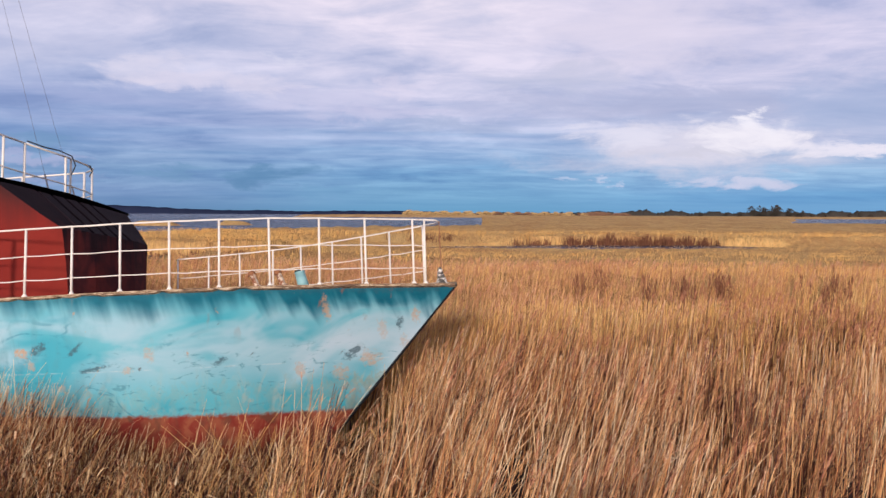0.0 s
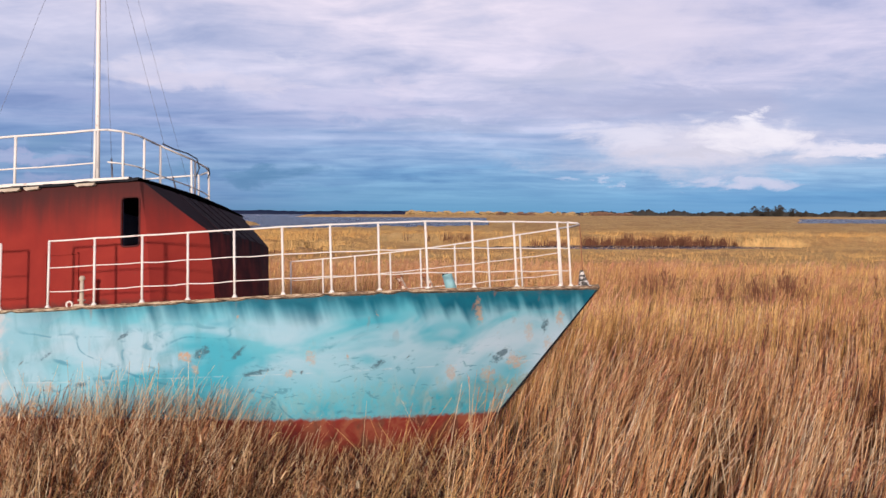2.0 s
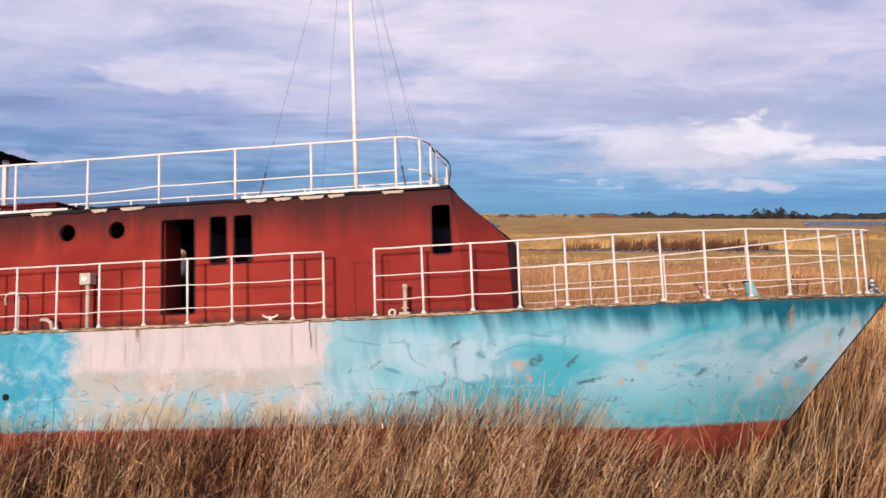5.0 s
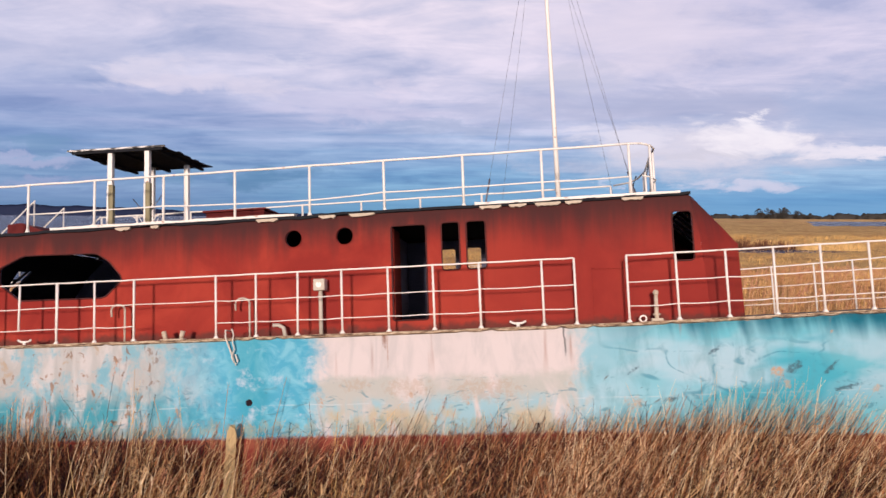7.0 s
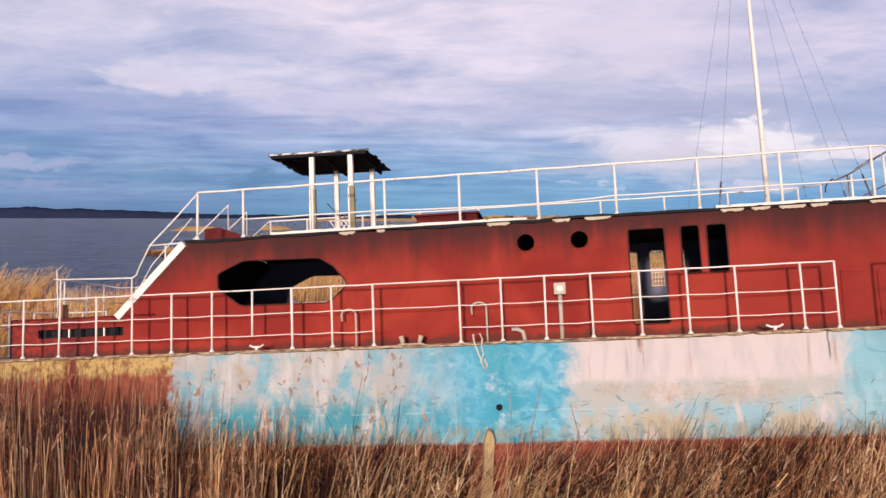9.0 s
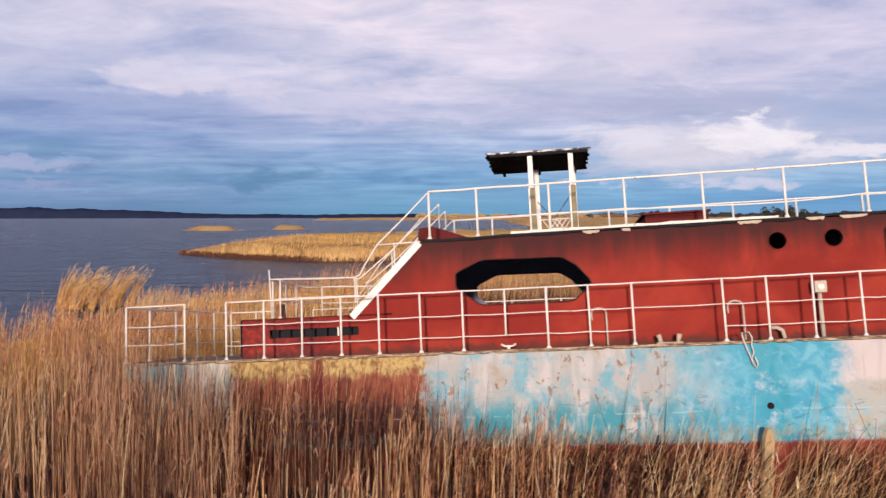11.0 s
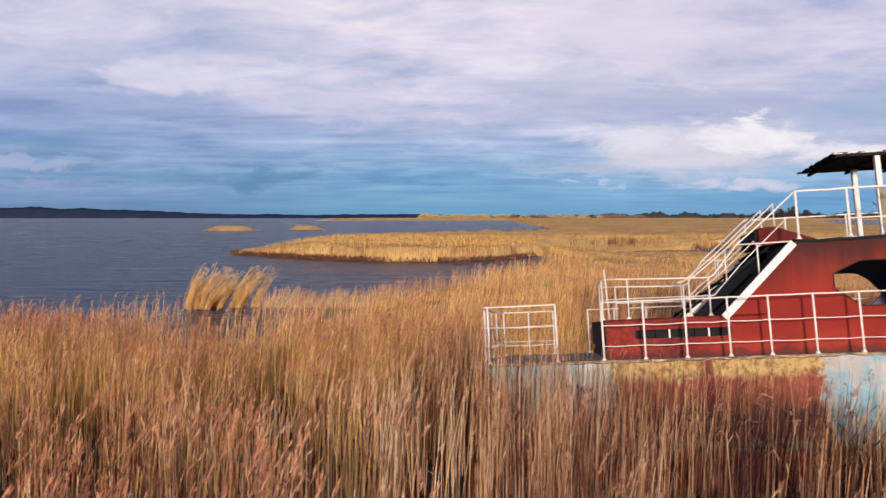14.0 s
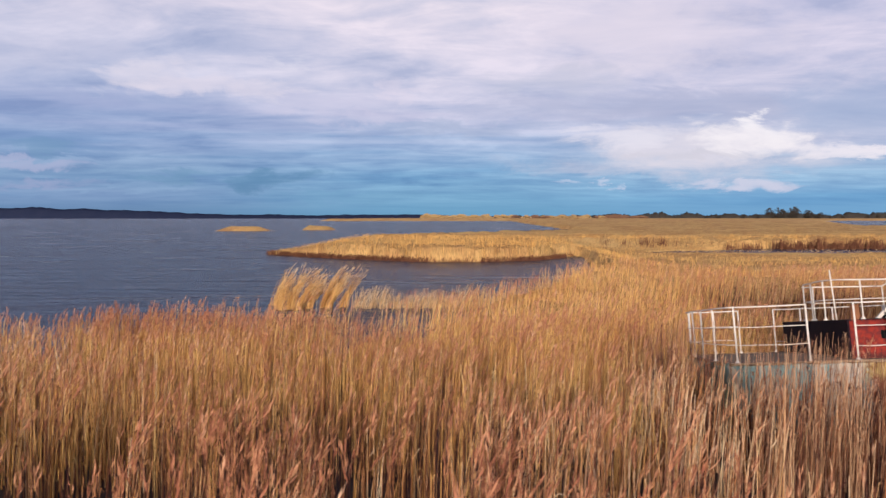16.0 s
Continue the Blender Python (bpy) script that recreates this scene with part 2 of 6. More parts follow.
    # sky blue block with white blooms, then paint weathered to off-white with turquoise flecks
    blue = n.mix(n.step(mid, 0.40, 0.66), (0.060, 0.32, 0.45), (0.16, 0.43, 0.53))
    band = n.math("ABSOLUTE", n.math("ADD", x, n.math("ADD", 14.75, n.math("MULTIPLY", rag, 0.6))))
    blue = n.mix(n.math("MULTIPLY", n.step(band, 0.42, 0.10), 0.65), blue, (0.022, 0.27, 0.36))
    bloom = n.math("ADD", n.math("MULTIPLY", n.noise(n.scale(p, (0.8, 1.0, 1.2)), 3.4, 5, 0.62, 0.3), 0.75), n.math("MULTIPLY", fine, 0.25))
    blue = n.mix(n.math("MULTIPLY", n.step(bloom, 0.55, 0.72), 0.75), blue, (0.48, 0.54, 0.60))
    fleck = n.math("ADD", n.math("MULTIPLY", n.noise(n.scale(p, (1.0, 1.0, 0.9)), 2.1, 7, 0.68, 0.3), 0.8), n.math("MULTIPLY", smear, 0.2))
    flake = n.mix(n.step(smear, 0.38, 0.64), (0.37, 0.37, 0.35), (0.49, 0.47, 0.45))
    flake = n.mix(n.math("MULTIPLY", n.step(fleck, 0.47, 0.60), 0.85), flake, n.mix(mid, (0.06, 0.29, 0.37), (0.24, 0.44, 0.51)))
    flake = n.mix(n.math("MULTIPLY", n.step(fleck, 0.41, 0.33), 0.7), flake, (0.38, 0.28, 0.18))
    flake = n.mix(n.math("MULTIPLY", n.step(zr, -0.80, -1.25), n.step(smear, 0.60, 0.42)), flake, (0.05, 0.26, 0.32))
    speck = n.step(n.noise(n.scale(p, (1.0, 1.0, 0.7)), 7.0, 4, 0.62, 0.6), 0.60, 0.66)
    flake = n.mix(n.math("MULTIPLY", speck, 0.8), flake, n.mix(mid, (0.10, 0.055, 0.035), (0.34, 0.19, 0.10)))
    blue = n.mix(n.step(n.math("ADD", xr, n.math("MULTIPLY", big, 1.2)), -14.4, -16.2), blue, flake)
    # ochre quarter, scaling over rust, with a dark red streak; pale stern
    scale1 = n.noise(n.scale(p, (1.0, 1.0, 0.75)), 8.5, 7, 0.72, 0.3)
    ochre = n.mix(n.step(scale1, 0.38, 0.58), (0.22, 0.11, 0.045), (0.50, 0.355, 0.135))
    ochre = n.mix(n.math("MULTIPLY", n.step(scale1, 0.60, 0.66), 0.7), ochre, (0.12, 0.05, 0.03))
    low_z = n.math("ADD", z, n.math("MULTIPLY", n.math("SUBTRACT", n.math("ADD", n.math("MULTIPLY", drip, 0.6), n.math("MULTIPLY", mid, 0.4)), 0.5), 1.1))
    ochre = n.mix(n.math("MULTIPLY", n.step(low_z, -0.34, -0.52), 0.90), ochre, n.mix(scale1, (0.17, 0.024, 0.026), (0.31, 0.085, 0.045)))
    streak = n.math("ABSOLUTE", n.math("ADD", n.math("ADD", x, 22.45), n.math("MULTIPLY", n.math("SUBTRACT", drip, 0.5), 0.5)))
    ochre = n.mix(n.math("MULTIPLY", n.step(streak, 0.16, 0.06), 0.9), ochre, (0.13, 0.014, 0.018))
    # lower part darkened: shade behind the reeds put into the paint
    ochre = n.mix(n.math("MULTIPLY", n.step(low_z, -0.85, -1.1), 0.9), ochre, n.mix(mid, (0.035, 0.018, 0.020), (0.12, 0.04, 0.032)))
    stern = n.mix(n.step(smear, 0.40, 0.6), (0.50, 0.47, 0.39), (0.62, 0.59, 0.51))
    stern = n.mix(n.math("MULTIPLY", n.step(n.math("ADD", smear, n.math("MULTIPLY", n.step(x, -24.6, -25.3), 0.14)), 0.54, 0.62), 0.85), stern, n.mix(mid, (0.05, 0.22, 0.25), (0.20, 0.38, 0.38)))
    # the same painted shade low on the stern
    stern = n.mix(n.step(low_z, -0.95, -1.3), stern, n.mix(mid, (0.04, 0.05, 0.06), (0.14, 0.13, 0.11)))
    c = n.mix(n.step(xr, -9.15, -9.60), teal, white)
    c = n.mix(n.step(xr, -13.40, -13.85), c, blue)
    c = n.mix(n.step(xr, -20.42, -20.60), c, ochre)
    c = n.mix(n.step(xr, -24.0, -24.25), c, stern)
    # paint rubbed thin above the boot top
    rub = n.math("ADD", n.math("MULTIPLY", n.noise(n.scale(p, (1.6, 1.0, 0.9)), 5.0, 6, 0.7, 0.3), 0.7), n.math("MULTIPLY", n.step(zr, -1.15, -1.65), 0.22))
    c = n.mix(n.math("MULTIPLY", n.math("MULTIPLY", n.step(rub, 0.50, 0.62), n.step(zr, -1.20, -1.50)), n.math("SUBTRACT", 0.65, n.math("MULTIPLY", n.math("MULTIPLY", n.step(x, -6.5, -5.0), n.step(x, -1.6, -2.6)), 0.40))), c, n.mix(fine, (0.13, 0.22, 0.20), (0.40, 0.37, 0.25)))
    # dirt under the deck edge, with the strake's shadow line painted in
    c = n.mix(n.math("MULTIPLY", n.step(n.math("ADD", z, n.math("MULTIPLY", n.math("SUBTRACT", n.math("ADD", n.math("MULTIPLY", drip, 0.5), n.math("MULTIPLY", fine, 0.5)), 0.5), 0.40)), -0.13, -0.05), n.math("ADD", 0.14, n.math("MULTIPLY", n.step(x, -6.0, -9.5), 0.60))), c, n.mix(grit, (0.05, 0.045, 0.035), (0.16, 0.12, 0.075)))
    scrape = n.math("MULTIPLY", n.step(n.noise(n.scale(p, (1.6, 1.0, 4.5)), 2.1, 4, 0.6, 1.4), 0.595, 0.68), n.step(z, -0.65, -1.15))
    c = n.mix(n.math("MULTIPLY", scrape, 0.65), c, (0.06, 0.21, 0.26))
    # a pale scratched line along the waterline strake
    line = n.math("ABSOLUTE", n.math("ADD", z, n.math("ADD", 1.22, n.math("MULTIPLY", n.math("SUBTRACT", big, 0.5), 0.08))))
    c = n.mix(n.math("MULTIPLY", n.math("MULTIPLY", n.step(line, 0.014, 0.004), n.step(mid, 0.45, 0.60)), 0.40), c, (0.50, 0.56, 0.58))
    # long scuffed arcs
    arc = n.math("ABSOLUTE", n.math("SUBTRACT", n.noise(n.scale(p, (0.8, 1.0, 1.7)), 0.75, 1.2, 0.4, 1.2), 0.5))
    arc = n.math("MULTIPLY", n.step(arc, 0.026, 0.002), n.math("MULTIPLY", n.step(mid, 0.44, 0.58), n.math("MULTIPLY", n.step(z, -0.30, -0.60), n.math("MULTIPLY", n.step(x, -9.6, -9.2), n.step(x, -3.2, -5.0)))))
    c = n.mix(n.math("MULTIPLY", arc, 0.6), c, (0.022, 0.18, 0.25))
    # bare rust patches and thin rust runs
    spot = n.step(n.math("ADD", n.noise(n.scale(p, (1.0, 1.0, 0.8)), 2.1, 5, 0.65, 0.4), n.math("MULTIPLY", n.math("SUBTRACT", grit, 0.5), 0.16)), 0.67, 0.73)
    c = n.mix(n.math("MULTIPLY", spot, 0.75), c, n.mix(fine, (0.30, 0.12, 0.05), (0.56, 0.38, 0.20)))
    run = n.math("MULTIPLY", n.step(n.noise(n.scale(p, (5.0, 5.0, 0.30)), 1.0, 3, 0.5), 0.64, 0.74), n.step(z, -0.95, -0.25))
    c = n.mix(n.math("MULTIPLY", run, 0.6), c, (0.26, 0.11, 0.06))
    def stain(cx, cz, rx, rz, slant=0.0):
        u = n.math("SUBTRACT", x, cx)
        v = n.math("SUBTRACT", z, n.math("ADD", cz, n.math("MULTIPLY", u, slant)))
        a, b = n.math("DIVIDE", u, rx), n.math("DIVIDE", v, rz)
        d = n.math("ADD", n.math("MULTIPLY", a, a), n.math("MULTIPLY", b, b))
        tear = n.math("ADD", n.math("MULTIPLY", n.math("SUBTRACT", fine, 0.5), 6.5), n.math("MULTIPLY", n.math("SUBTRACT", grit, 0.5), 3.0))
        return n.step(n.math("ADD", d, tear), 1.4, -0.3)
    for cx, cz, rx, rz, k in ((-6.42, -0.90, 0.11, 0.08, 0.8), (-2.02, -0.36, 0.06, 0.20, 0.65), (-1.98, -1.42, 0.12, 0.14, 0.5), (-6.30, -1.12, 0.08, 0.09, 0.55), (-5.85, -1.45, 0.10, 0.06, 0.4), (-4.55, -0.98, 0.07, 0.12, 0.5), (-4.9, -1.22, 0.08, 0.06, 0.5), (-1.25, -0.72, 0.08, 0.16, 0.4), (-8.6, -1.30, 0.15, 0.10, 0.5), (-0.72, -0.50, 0.07, 0.14, 0.6), (-1.50, -1.20, 0.16, 0.14, 0.6), (-0.95, -0.95, 0.07, 0.12, 0.45), (-2.55, -1.35, 0.09, 0.12, 0.5)):
        c = n.mix(n.math("MULTIPLY", stain(cx, cz, rx, rz), k), c, n.mix(grit, (0.36, 0.16, 0.07), (0.60, 0.42, 0.24)))
    for cx, cz, rx, rz in ((-12.15, -0.98, 0.40, 0.14), (-13.0, -0.92, 0.25, 0.12), (-10.9, -1.05, 0.55, 0.2)):
        c = n.mix(n.math("MULTIPLY", stain(cx, cz, rx, rz), 0.45), c, (0.38, 0.28, 0.20))
    for cx, cz, rx, rz, k in ((-6.17, -0.86, 0.13, 0.09, 0.6), (-5.62, -0.88, 0.10, 0.05, 0.7), (-1.75, -1.10, 0.16, 0.08, 0.6), (-8.6, -0.82, 0.08, 0.03, 0.6), (-7.35, -0.55, 0.12, 0.03, 0.5), (-8.05, -1.28, 0.12, 0.05, 0.3), (-5.35, -1.18, 0.20, 0.04, 0.15), (-3.6, -1.14, 0.10, 0.06, 0.4), (-0.98, -0.62, 0.06, 0.10, 0.9)):
        c = n.mix(n.math("MULTIPLY", stain(cx, cz, rx, rz, k), 0.8), c, n.mix(grit, (0.02, 0.06, 0.085), (0.08, 0.13, 0.15)))
    # single runs from the deck edge
    for cx, half, foot, k, tint in ((-9.62, 0.022, -0.52, 0.75, (0.05, 0.06, 0.065)), (-12.50, 0.060, -0.30, 0.85, (0.20, 0.085, 0.045)), (-12.44, 0.018, -0.62, 0.5, (0.34, 0.19, 0.12))):
        off = n.math("ABSOLUTE", n.math("ADD", n.math("SUBTRACT", x, cx), n.math("MULTIPLY", n.math("SUBTRACT", mid, 0.5), 0.10)))
        trail = n.math("MULTIPLY", n.step(off, half, half * 0.3), n.step(n.math("ADD", z, n.math("MULTIPLY", n.math("SUBTRACT", fine, 0.5), 0.5)), foot - 0.1, foot + 0.15))
        c = n.mix(n.math("MULTIPLY", trail, k), c, tint)
    # small slanting chips, more of them low down
    along = n.math("ADD", n.math("MULTIPLY", x, 0.82), n.math("MULTIPLY", z, 0.57))
    across = n.math("SUBTRACT", n.math("MULTIPLY", z, 0.82), n.math("MULTIPLY", x, 0.57))
    chip = n.noise(n.vec(n.math("MULTIPLY", along, 2.6), 0.0, n.math("MULTIPLY", across, 9.0)), 1.0, 4, 0.6, 0.3)
    chip = n.step(n.math("ADD", chip, n.math("MULTIPLY", n.step(z, -0.8, -1.4), 0.05)), 0.71, 0.76)
    c = n.mix(n.math("MULTIPLY", chip, 0.75), c, n.mix(mid, (0.03, 0.07, 0.09), (0.17, 0.12, 0.09)))
    boot = n.mix(n.step(mid, 0.4, 0.65), (0.22, 0.034, 0.024), (0.28, 0.085, 0.045))
    boot = n.mix(n.math("MULTIPLY", n.step(smear, 0.50, 0.62), 0.7), boot, (0.12, 0.055, 0.035))
    c = n.mix(n.step(n.math("ADD", n.math("ADD", z, n.math("MULTIPLY", n.math("MAXIMUM", n.math("ADD", x, 9.0), 0.0), 0.052)), n.math("MULTIPLY", n.math("SUBTRACT", fine, 0.5), 0.16)), -1.69, -1.77), c, boot)
    h = n.math("ADD", n.math("MULTIPLY", big, 0.8), n.math("ADD", n.math("MULTIPLY", fine, 0.15), n.math("MULTIPLY", chip, -0.12)))
    return c, h


def house_paint(n):
    p = n.coord()
    x, y, z = n.xyz(p)
    big = n.noise(p, 0.8, 5, 0.6, 0.4)
    fine = n.noise(p, 11, 5, 0.6)
    run = n.noise(n.scale(p, (4.0, 4.0, 0.4)), 1.0, 4, 0.6)
    c = n.mix(n.step(big, 0.35, 0.68), (0.235, 0.026, 0.019), (0.345, 0.045, 0.027))
    c = n.mix(n.math("MULTIPLY", n.step(n.math("ADD", x, n.math("MULTIPLY", n.math("SUBTRACT", big, 0.5), 3.0)), -12.0, -9.0), 0.5), c, (0.215, 0.025, 0.020))
    c = n.mix(n.math("MULTIPLY", n.step(run, 0.55, 0.75), 0.35), c, (0.24, 0.036, 0.024))
    # dark stains towards the roof, running down in streaks
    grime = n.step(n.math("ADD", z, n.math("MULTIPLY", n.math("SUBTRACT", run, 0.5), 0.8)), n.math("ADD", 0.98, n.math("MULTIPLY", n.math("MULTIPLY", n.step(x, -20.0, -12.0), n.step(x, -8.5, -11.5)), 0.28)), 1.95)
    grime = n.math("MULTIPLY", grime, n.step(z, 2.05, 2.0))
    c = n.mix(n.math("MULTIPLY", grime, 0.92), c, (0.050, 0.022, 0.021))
    c = n.mix(n.step(n.noise(p, 6, 5, 0.65), 0.70, 0.75), c, (0.12, 0.045, 0.03))
    # shadow and rust line painted along the deck join, soot round the after vent
    foot_shade_rust = n.step(n.math("ADD", z, n.math("MULTIPLY", n.math("SUBTRACT", n.noise(p, 5, 4, 0.6), 0.5), 0.35)), 0.07, -0.06)
    c = n.mix(n.math("MULTIPLY", foot_shade_rust, 0.75), c, (0.075, 0.035, 0.028))
    soot = n.math("MULTIPLY", n.step(n.math("ADD", x, n.math("MULTIPLY", n.math("SUBTRACT", big, 0.5), 2.5)), -21.6, -23.2), n.step(fine, 0.36, 0.60))
    c = n.mix(n.math("MULTIPLY", soot, 0.6), c, (0.055, 0.022, 0.030))
    return c, n.math("ADD", big, n.math("MULTIPLY", fine, 0.2))


# the front's turned-away shade is put into the red, with soot above
def front_shade_soot(n):
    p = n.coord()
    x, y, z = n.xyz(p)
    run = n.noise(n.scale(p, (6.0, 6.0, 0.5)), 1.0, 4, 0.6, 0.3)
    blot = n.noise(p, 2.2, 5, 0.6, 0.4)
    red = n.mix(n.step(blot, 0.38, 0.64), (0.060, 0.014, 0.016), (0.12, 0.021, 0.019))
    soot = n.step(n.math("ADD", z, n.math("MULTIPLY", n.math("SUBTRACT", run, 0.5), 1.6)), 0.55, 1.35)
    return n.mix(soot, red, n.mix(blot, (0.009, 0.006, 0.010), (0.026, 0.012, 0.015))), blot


def flaking_white(n):
    p = n.coord()
    chips = n.step(n.noise(p, 9, 5, 0.65), 0.62, 0.68)
    c = n.mix(n.noise(p, 3, 4), (0.85, 0.80, 0.72), (0.76, 0.70, 0.61))
    return n.mix(n.math("MULTIPLY", chips, 0.7), c, (0.36, 0.16, 0.08))


def old_wood(n):
    p = n.coord()
    g = n.noise(n.scale(p, (2.0, 14.0, 14.0)), 1.6, 5, 0.6, 0.3)
    c = n.mix(g, (0.10, 0.075, 0.05), (0.27, 0.20, 0.125))
    return n.mix(n.step(n.noise(p, 2.2, 4), 0.5, 0.7), c, (0.05, 0.04, 0.032)), g


def post_wood(n):
    p = n.coord()
    g = n.noise(n.scale(p, (16.0, 16.0, 1.2)), 1.4, 5, 0.6, 0.3)
    c = n.mix(g, (0.30, 0.20, 0.09), (0.60, 0.44, 0.22))
    return n.mix(n.step(n.noise(p, 3, 4), 0.55, 0.72), c, (0.22, 0.17, 0.10)), g


def lichen_wood(n):
    p = n.coord()
    g = n.noise(n.scale(p, (14, 14, 2)), 1.4, 5)
    return n.mix(g, (0.13, 0.11, 0.06), (0.38, 0.33, 0.19)), g


def reed_colour(stops):
    def build(n):
        g = n.node("ShaderNodeNewGeometry")
        p = n.coord()
        patch = n.math("ADD", n.math("MULTIPLY", n.noise(n.scale(p, (0.16, 0.30, 0.1)), 1.0, 4, 0.6), 0.52), n.math("MULTIPLY", n.noise(n.scale(p, (1.0, 0.8, 0.22)), 1.9, 3, 0.6), 0.48))
        f = n.math("ADD", n.math("MULTIPLY", g.outputs["Random Per Island"], 0.66), n.math("MULTIPLY", n.math("SUBTRACT", patch, 0.42), 2.5))
        return n.ramp(f, stops)
    return build


def thicket(n):
    p = n.coord()
    big = n.noise(p, 0.06, 4, 0.6)
    tuft = n.noise(n.scale(p, (1.0, 0.6, 0.7)), 0.9, 5, 0.65)
    blade = n.noise(n.scale(p, (9.0, 3.0, 0.6)), 1.0, 4, 0.6)
    f = n.math("ADD", n.math("MULTIPLY", big, 0.6), n.math("MULTIPLY", tuft, 0.4))
    c = n.ramp(f, [(0.30, (0.40, 0.20, 0.085)), (0.43, (0.60, 0.34, 0.13)), (0.55, (0.76, 0.48, 0.18)), (0.70, (0.82, 0.57, 0.24))])
    c = n.mix(n.math("MULTIPLY", n.step(blade, 0.58, 0.36), 0.45), c, (0.14, 0.075, 0.035))
    return c, n.math("ADD", tuft, blade)


def mud(n):
    p = n.coord()
    c = n.mix(n.noise(p, 0.7, 6, 0.65), (0.014, 0.009, 0.010), (0.050, 0.028, 0.022))
    return c, n.noise(p, 3.0, 6, 0.65)


def lake(n):
    p = n.coord()
    chop = n.noise(n.scale(p, (0.30, 1.5, 1.0)), 1.0, 5, 0.65, 0.3)
    gust = n.noise(n.scale(p, (0.06, 0.55, 1.0)), 1.0, 4, 0.6, 0.5)
    swell = n.noise(n.scale(p, (0.10, 0.30, 1.0)), 1.0, 3, 0.5)
    c = n.mix(n.noise(p, 0.02, 4), (0.010, 0.014, 0.045), (0.018, 0.024, 0.060))
    return c, n.math("ADD", n.math("ADD", chop, n.math("MULTIPLY", gust, 2.2)), n.math("MULTIPLY", swell, 1.5))


def plain(a, b, s=4.0):
    return lambda n: n.mix(n.noise(n.coord(), s, 5, 0.6), a, b)


M_HULL = surface("hull paint", hull_paint, rough=0.6, bump=0.012, spec=0.12)
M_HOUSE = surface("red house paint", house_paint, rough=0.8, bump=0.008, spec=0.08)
# near-black maroon with shade in the colour: stern end, boards, drain hole
M_UNLIT = surface("shade-dark maroon paint", plain((0.009, 0.006, 0.010), (0.024, 0.012, 0.016), 2.5), rough=0.8, spec=0.12)
M_FRONT = surface("dark red front paint, shade and soot in it", front_shade_soot, rough=0.8, bump=0.004, spec=0.1)
M_MAROON = surface("sooty dark red paint", plain((0.075, 0.012, 0.012), (0.16, 0.026, 0.022), 3), rough=0.8, spec=0.1)
M_WORN = surface("worn white paint on grey wood", lambda n: n.mix(n.step(n.noise(n.scale(n.coord(), (1.0, 3.0, 3.0)), 6, 5, 0.7), 0.44, 0.56), (0.72, 0.68, 0.62), (0.06, 0.055, 0.05)), rough=0.75, spec=0.2)
M_WHITE = surface("flaking white paint", flaking_white, rough=0.55)
M_STRAKE = surface("rusted and splintered strake", lambda n: (n.ramp(n.noise(n.scale(n.coord(), (1.6, 3.0, 14.0)), 3.0, 7, 0.80, 0.5), [(0.36, (0.025, 0.018, 0.015)), (0.45, (0.15, 0.090, 0.054)), (0.52, (0.36, 0.25, 0.15)), (0.61, (0.62, 0.50, 0.35))]), n.noise(n.coord(), 14, 5, 0.7)), rough=0.9, bump=0.015)
M_DECK = surface("weathered deck", old_wood, rough=0.85, bump=0.006)
M_POST = surface("weathered timber", post_wood, rough=0.9, bump=0.006)
M_LICHEN = surface("lichen grey timber", lichen_wood, rough=0.9, bump=0.005)
M_CREAM = surface("peeling cream sealant", plain((0.66, 0.58, 0.45), (0.34, 0.25, 0.16), 14), rough=0.8)
M_TAR = surface("tarred roof felt", plain((0.010, 0.011, 0.014), (0.028, 0.028, 0.031), 6), rough=0.9, spec=0.1)
M_INNER = surface("soot-stained inner plating", plain((0.13, 0.14, 0.21), (0.22, 0.22, 0.31), 3), rough=0.85)
M_SEAL = surface("perished grey seal", plain((0.045, 0.018, 0.018), (0.12, 0.035, 0.030), 11), rough=0.9, spec=0.05)
M_RUST = surface("rusty steel", plain((0.20, 0.075, 0.035), (0.36, 0.16, 0.07), 12), rough=0.85)
M_BITT = surface("rust breaking through white paint", lambda n: n.mix(n.step(n.noise(n.scale(n.coord(), (1.0, 1.0, 0.6)), 16, 5, 0.7), 0.45, 0.56), (0.24, 0.085, 0.04), (0.66, 0.55, 0.42)), rough=0.85, spec=0.15)
M_BLACK = surface("black rubber hose", plain((0.015, 0.015, 0.018), (0.04, 0.04, 0.042), 9), rough=0.6)
M_ROPE = surface("frayed pale rope", plain((0.55, 0.50, 0.40), (0.68, 0.63, 0.54), 30), rough=0.9)
M_WIRE = surface("dark steel wire", plain((0.10, 0.10, 0.12), (0.20, 0.19, 0.20), 9), rough=0.5, metal=0.6)
M_GREY = surface("grey enamel", plain((0.58, 0.53, 0.43), (0.42, 0.36, 0.28), 12), rough=0.75, spec=0.15)
M_CYAN = surface("pale turquoise enamel", plain((0.16, 0.38, 0.41), (0.30, 0.50, 0.50), 12), rough=0.6)
# the darkest reed stops stand in for shade between the stalks
STRAW = [(0.14, (0.050, 0.020, 0.022)), (0.30, (0.26, 0.095, 0.048)), (0.48, (0.62, 0.285, 0.110)), (0.68, (0.88, 0.53, 0.24)), (0.88, (0.95, 0.74, 0.48))]
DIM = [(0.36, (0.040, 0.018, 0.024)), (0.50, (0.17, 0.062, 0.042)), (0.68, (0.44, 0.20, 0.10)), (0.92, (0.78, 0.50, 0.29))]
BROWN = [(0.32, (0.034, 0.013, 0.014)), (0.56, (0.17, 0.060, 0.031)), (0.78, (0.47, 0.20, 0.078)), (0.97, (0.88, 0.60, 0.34))]
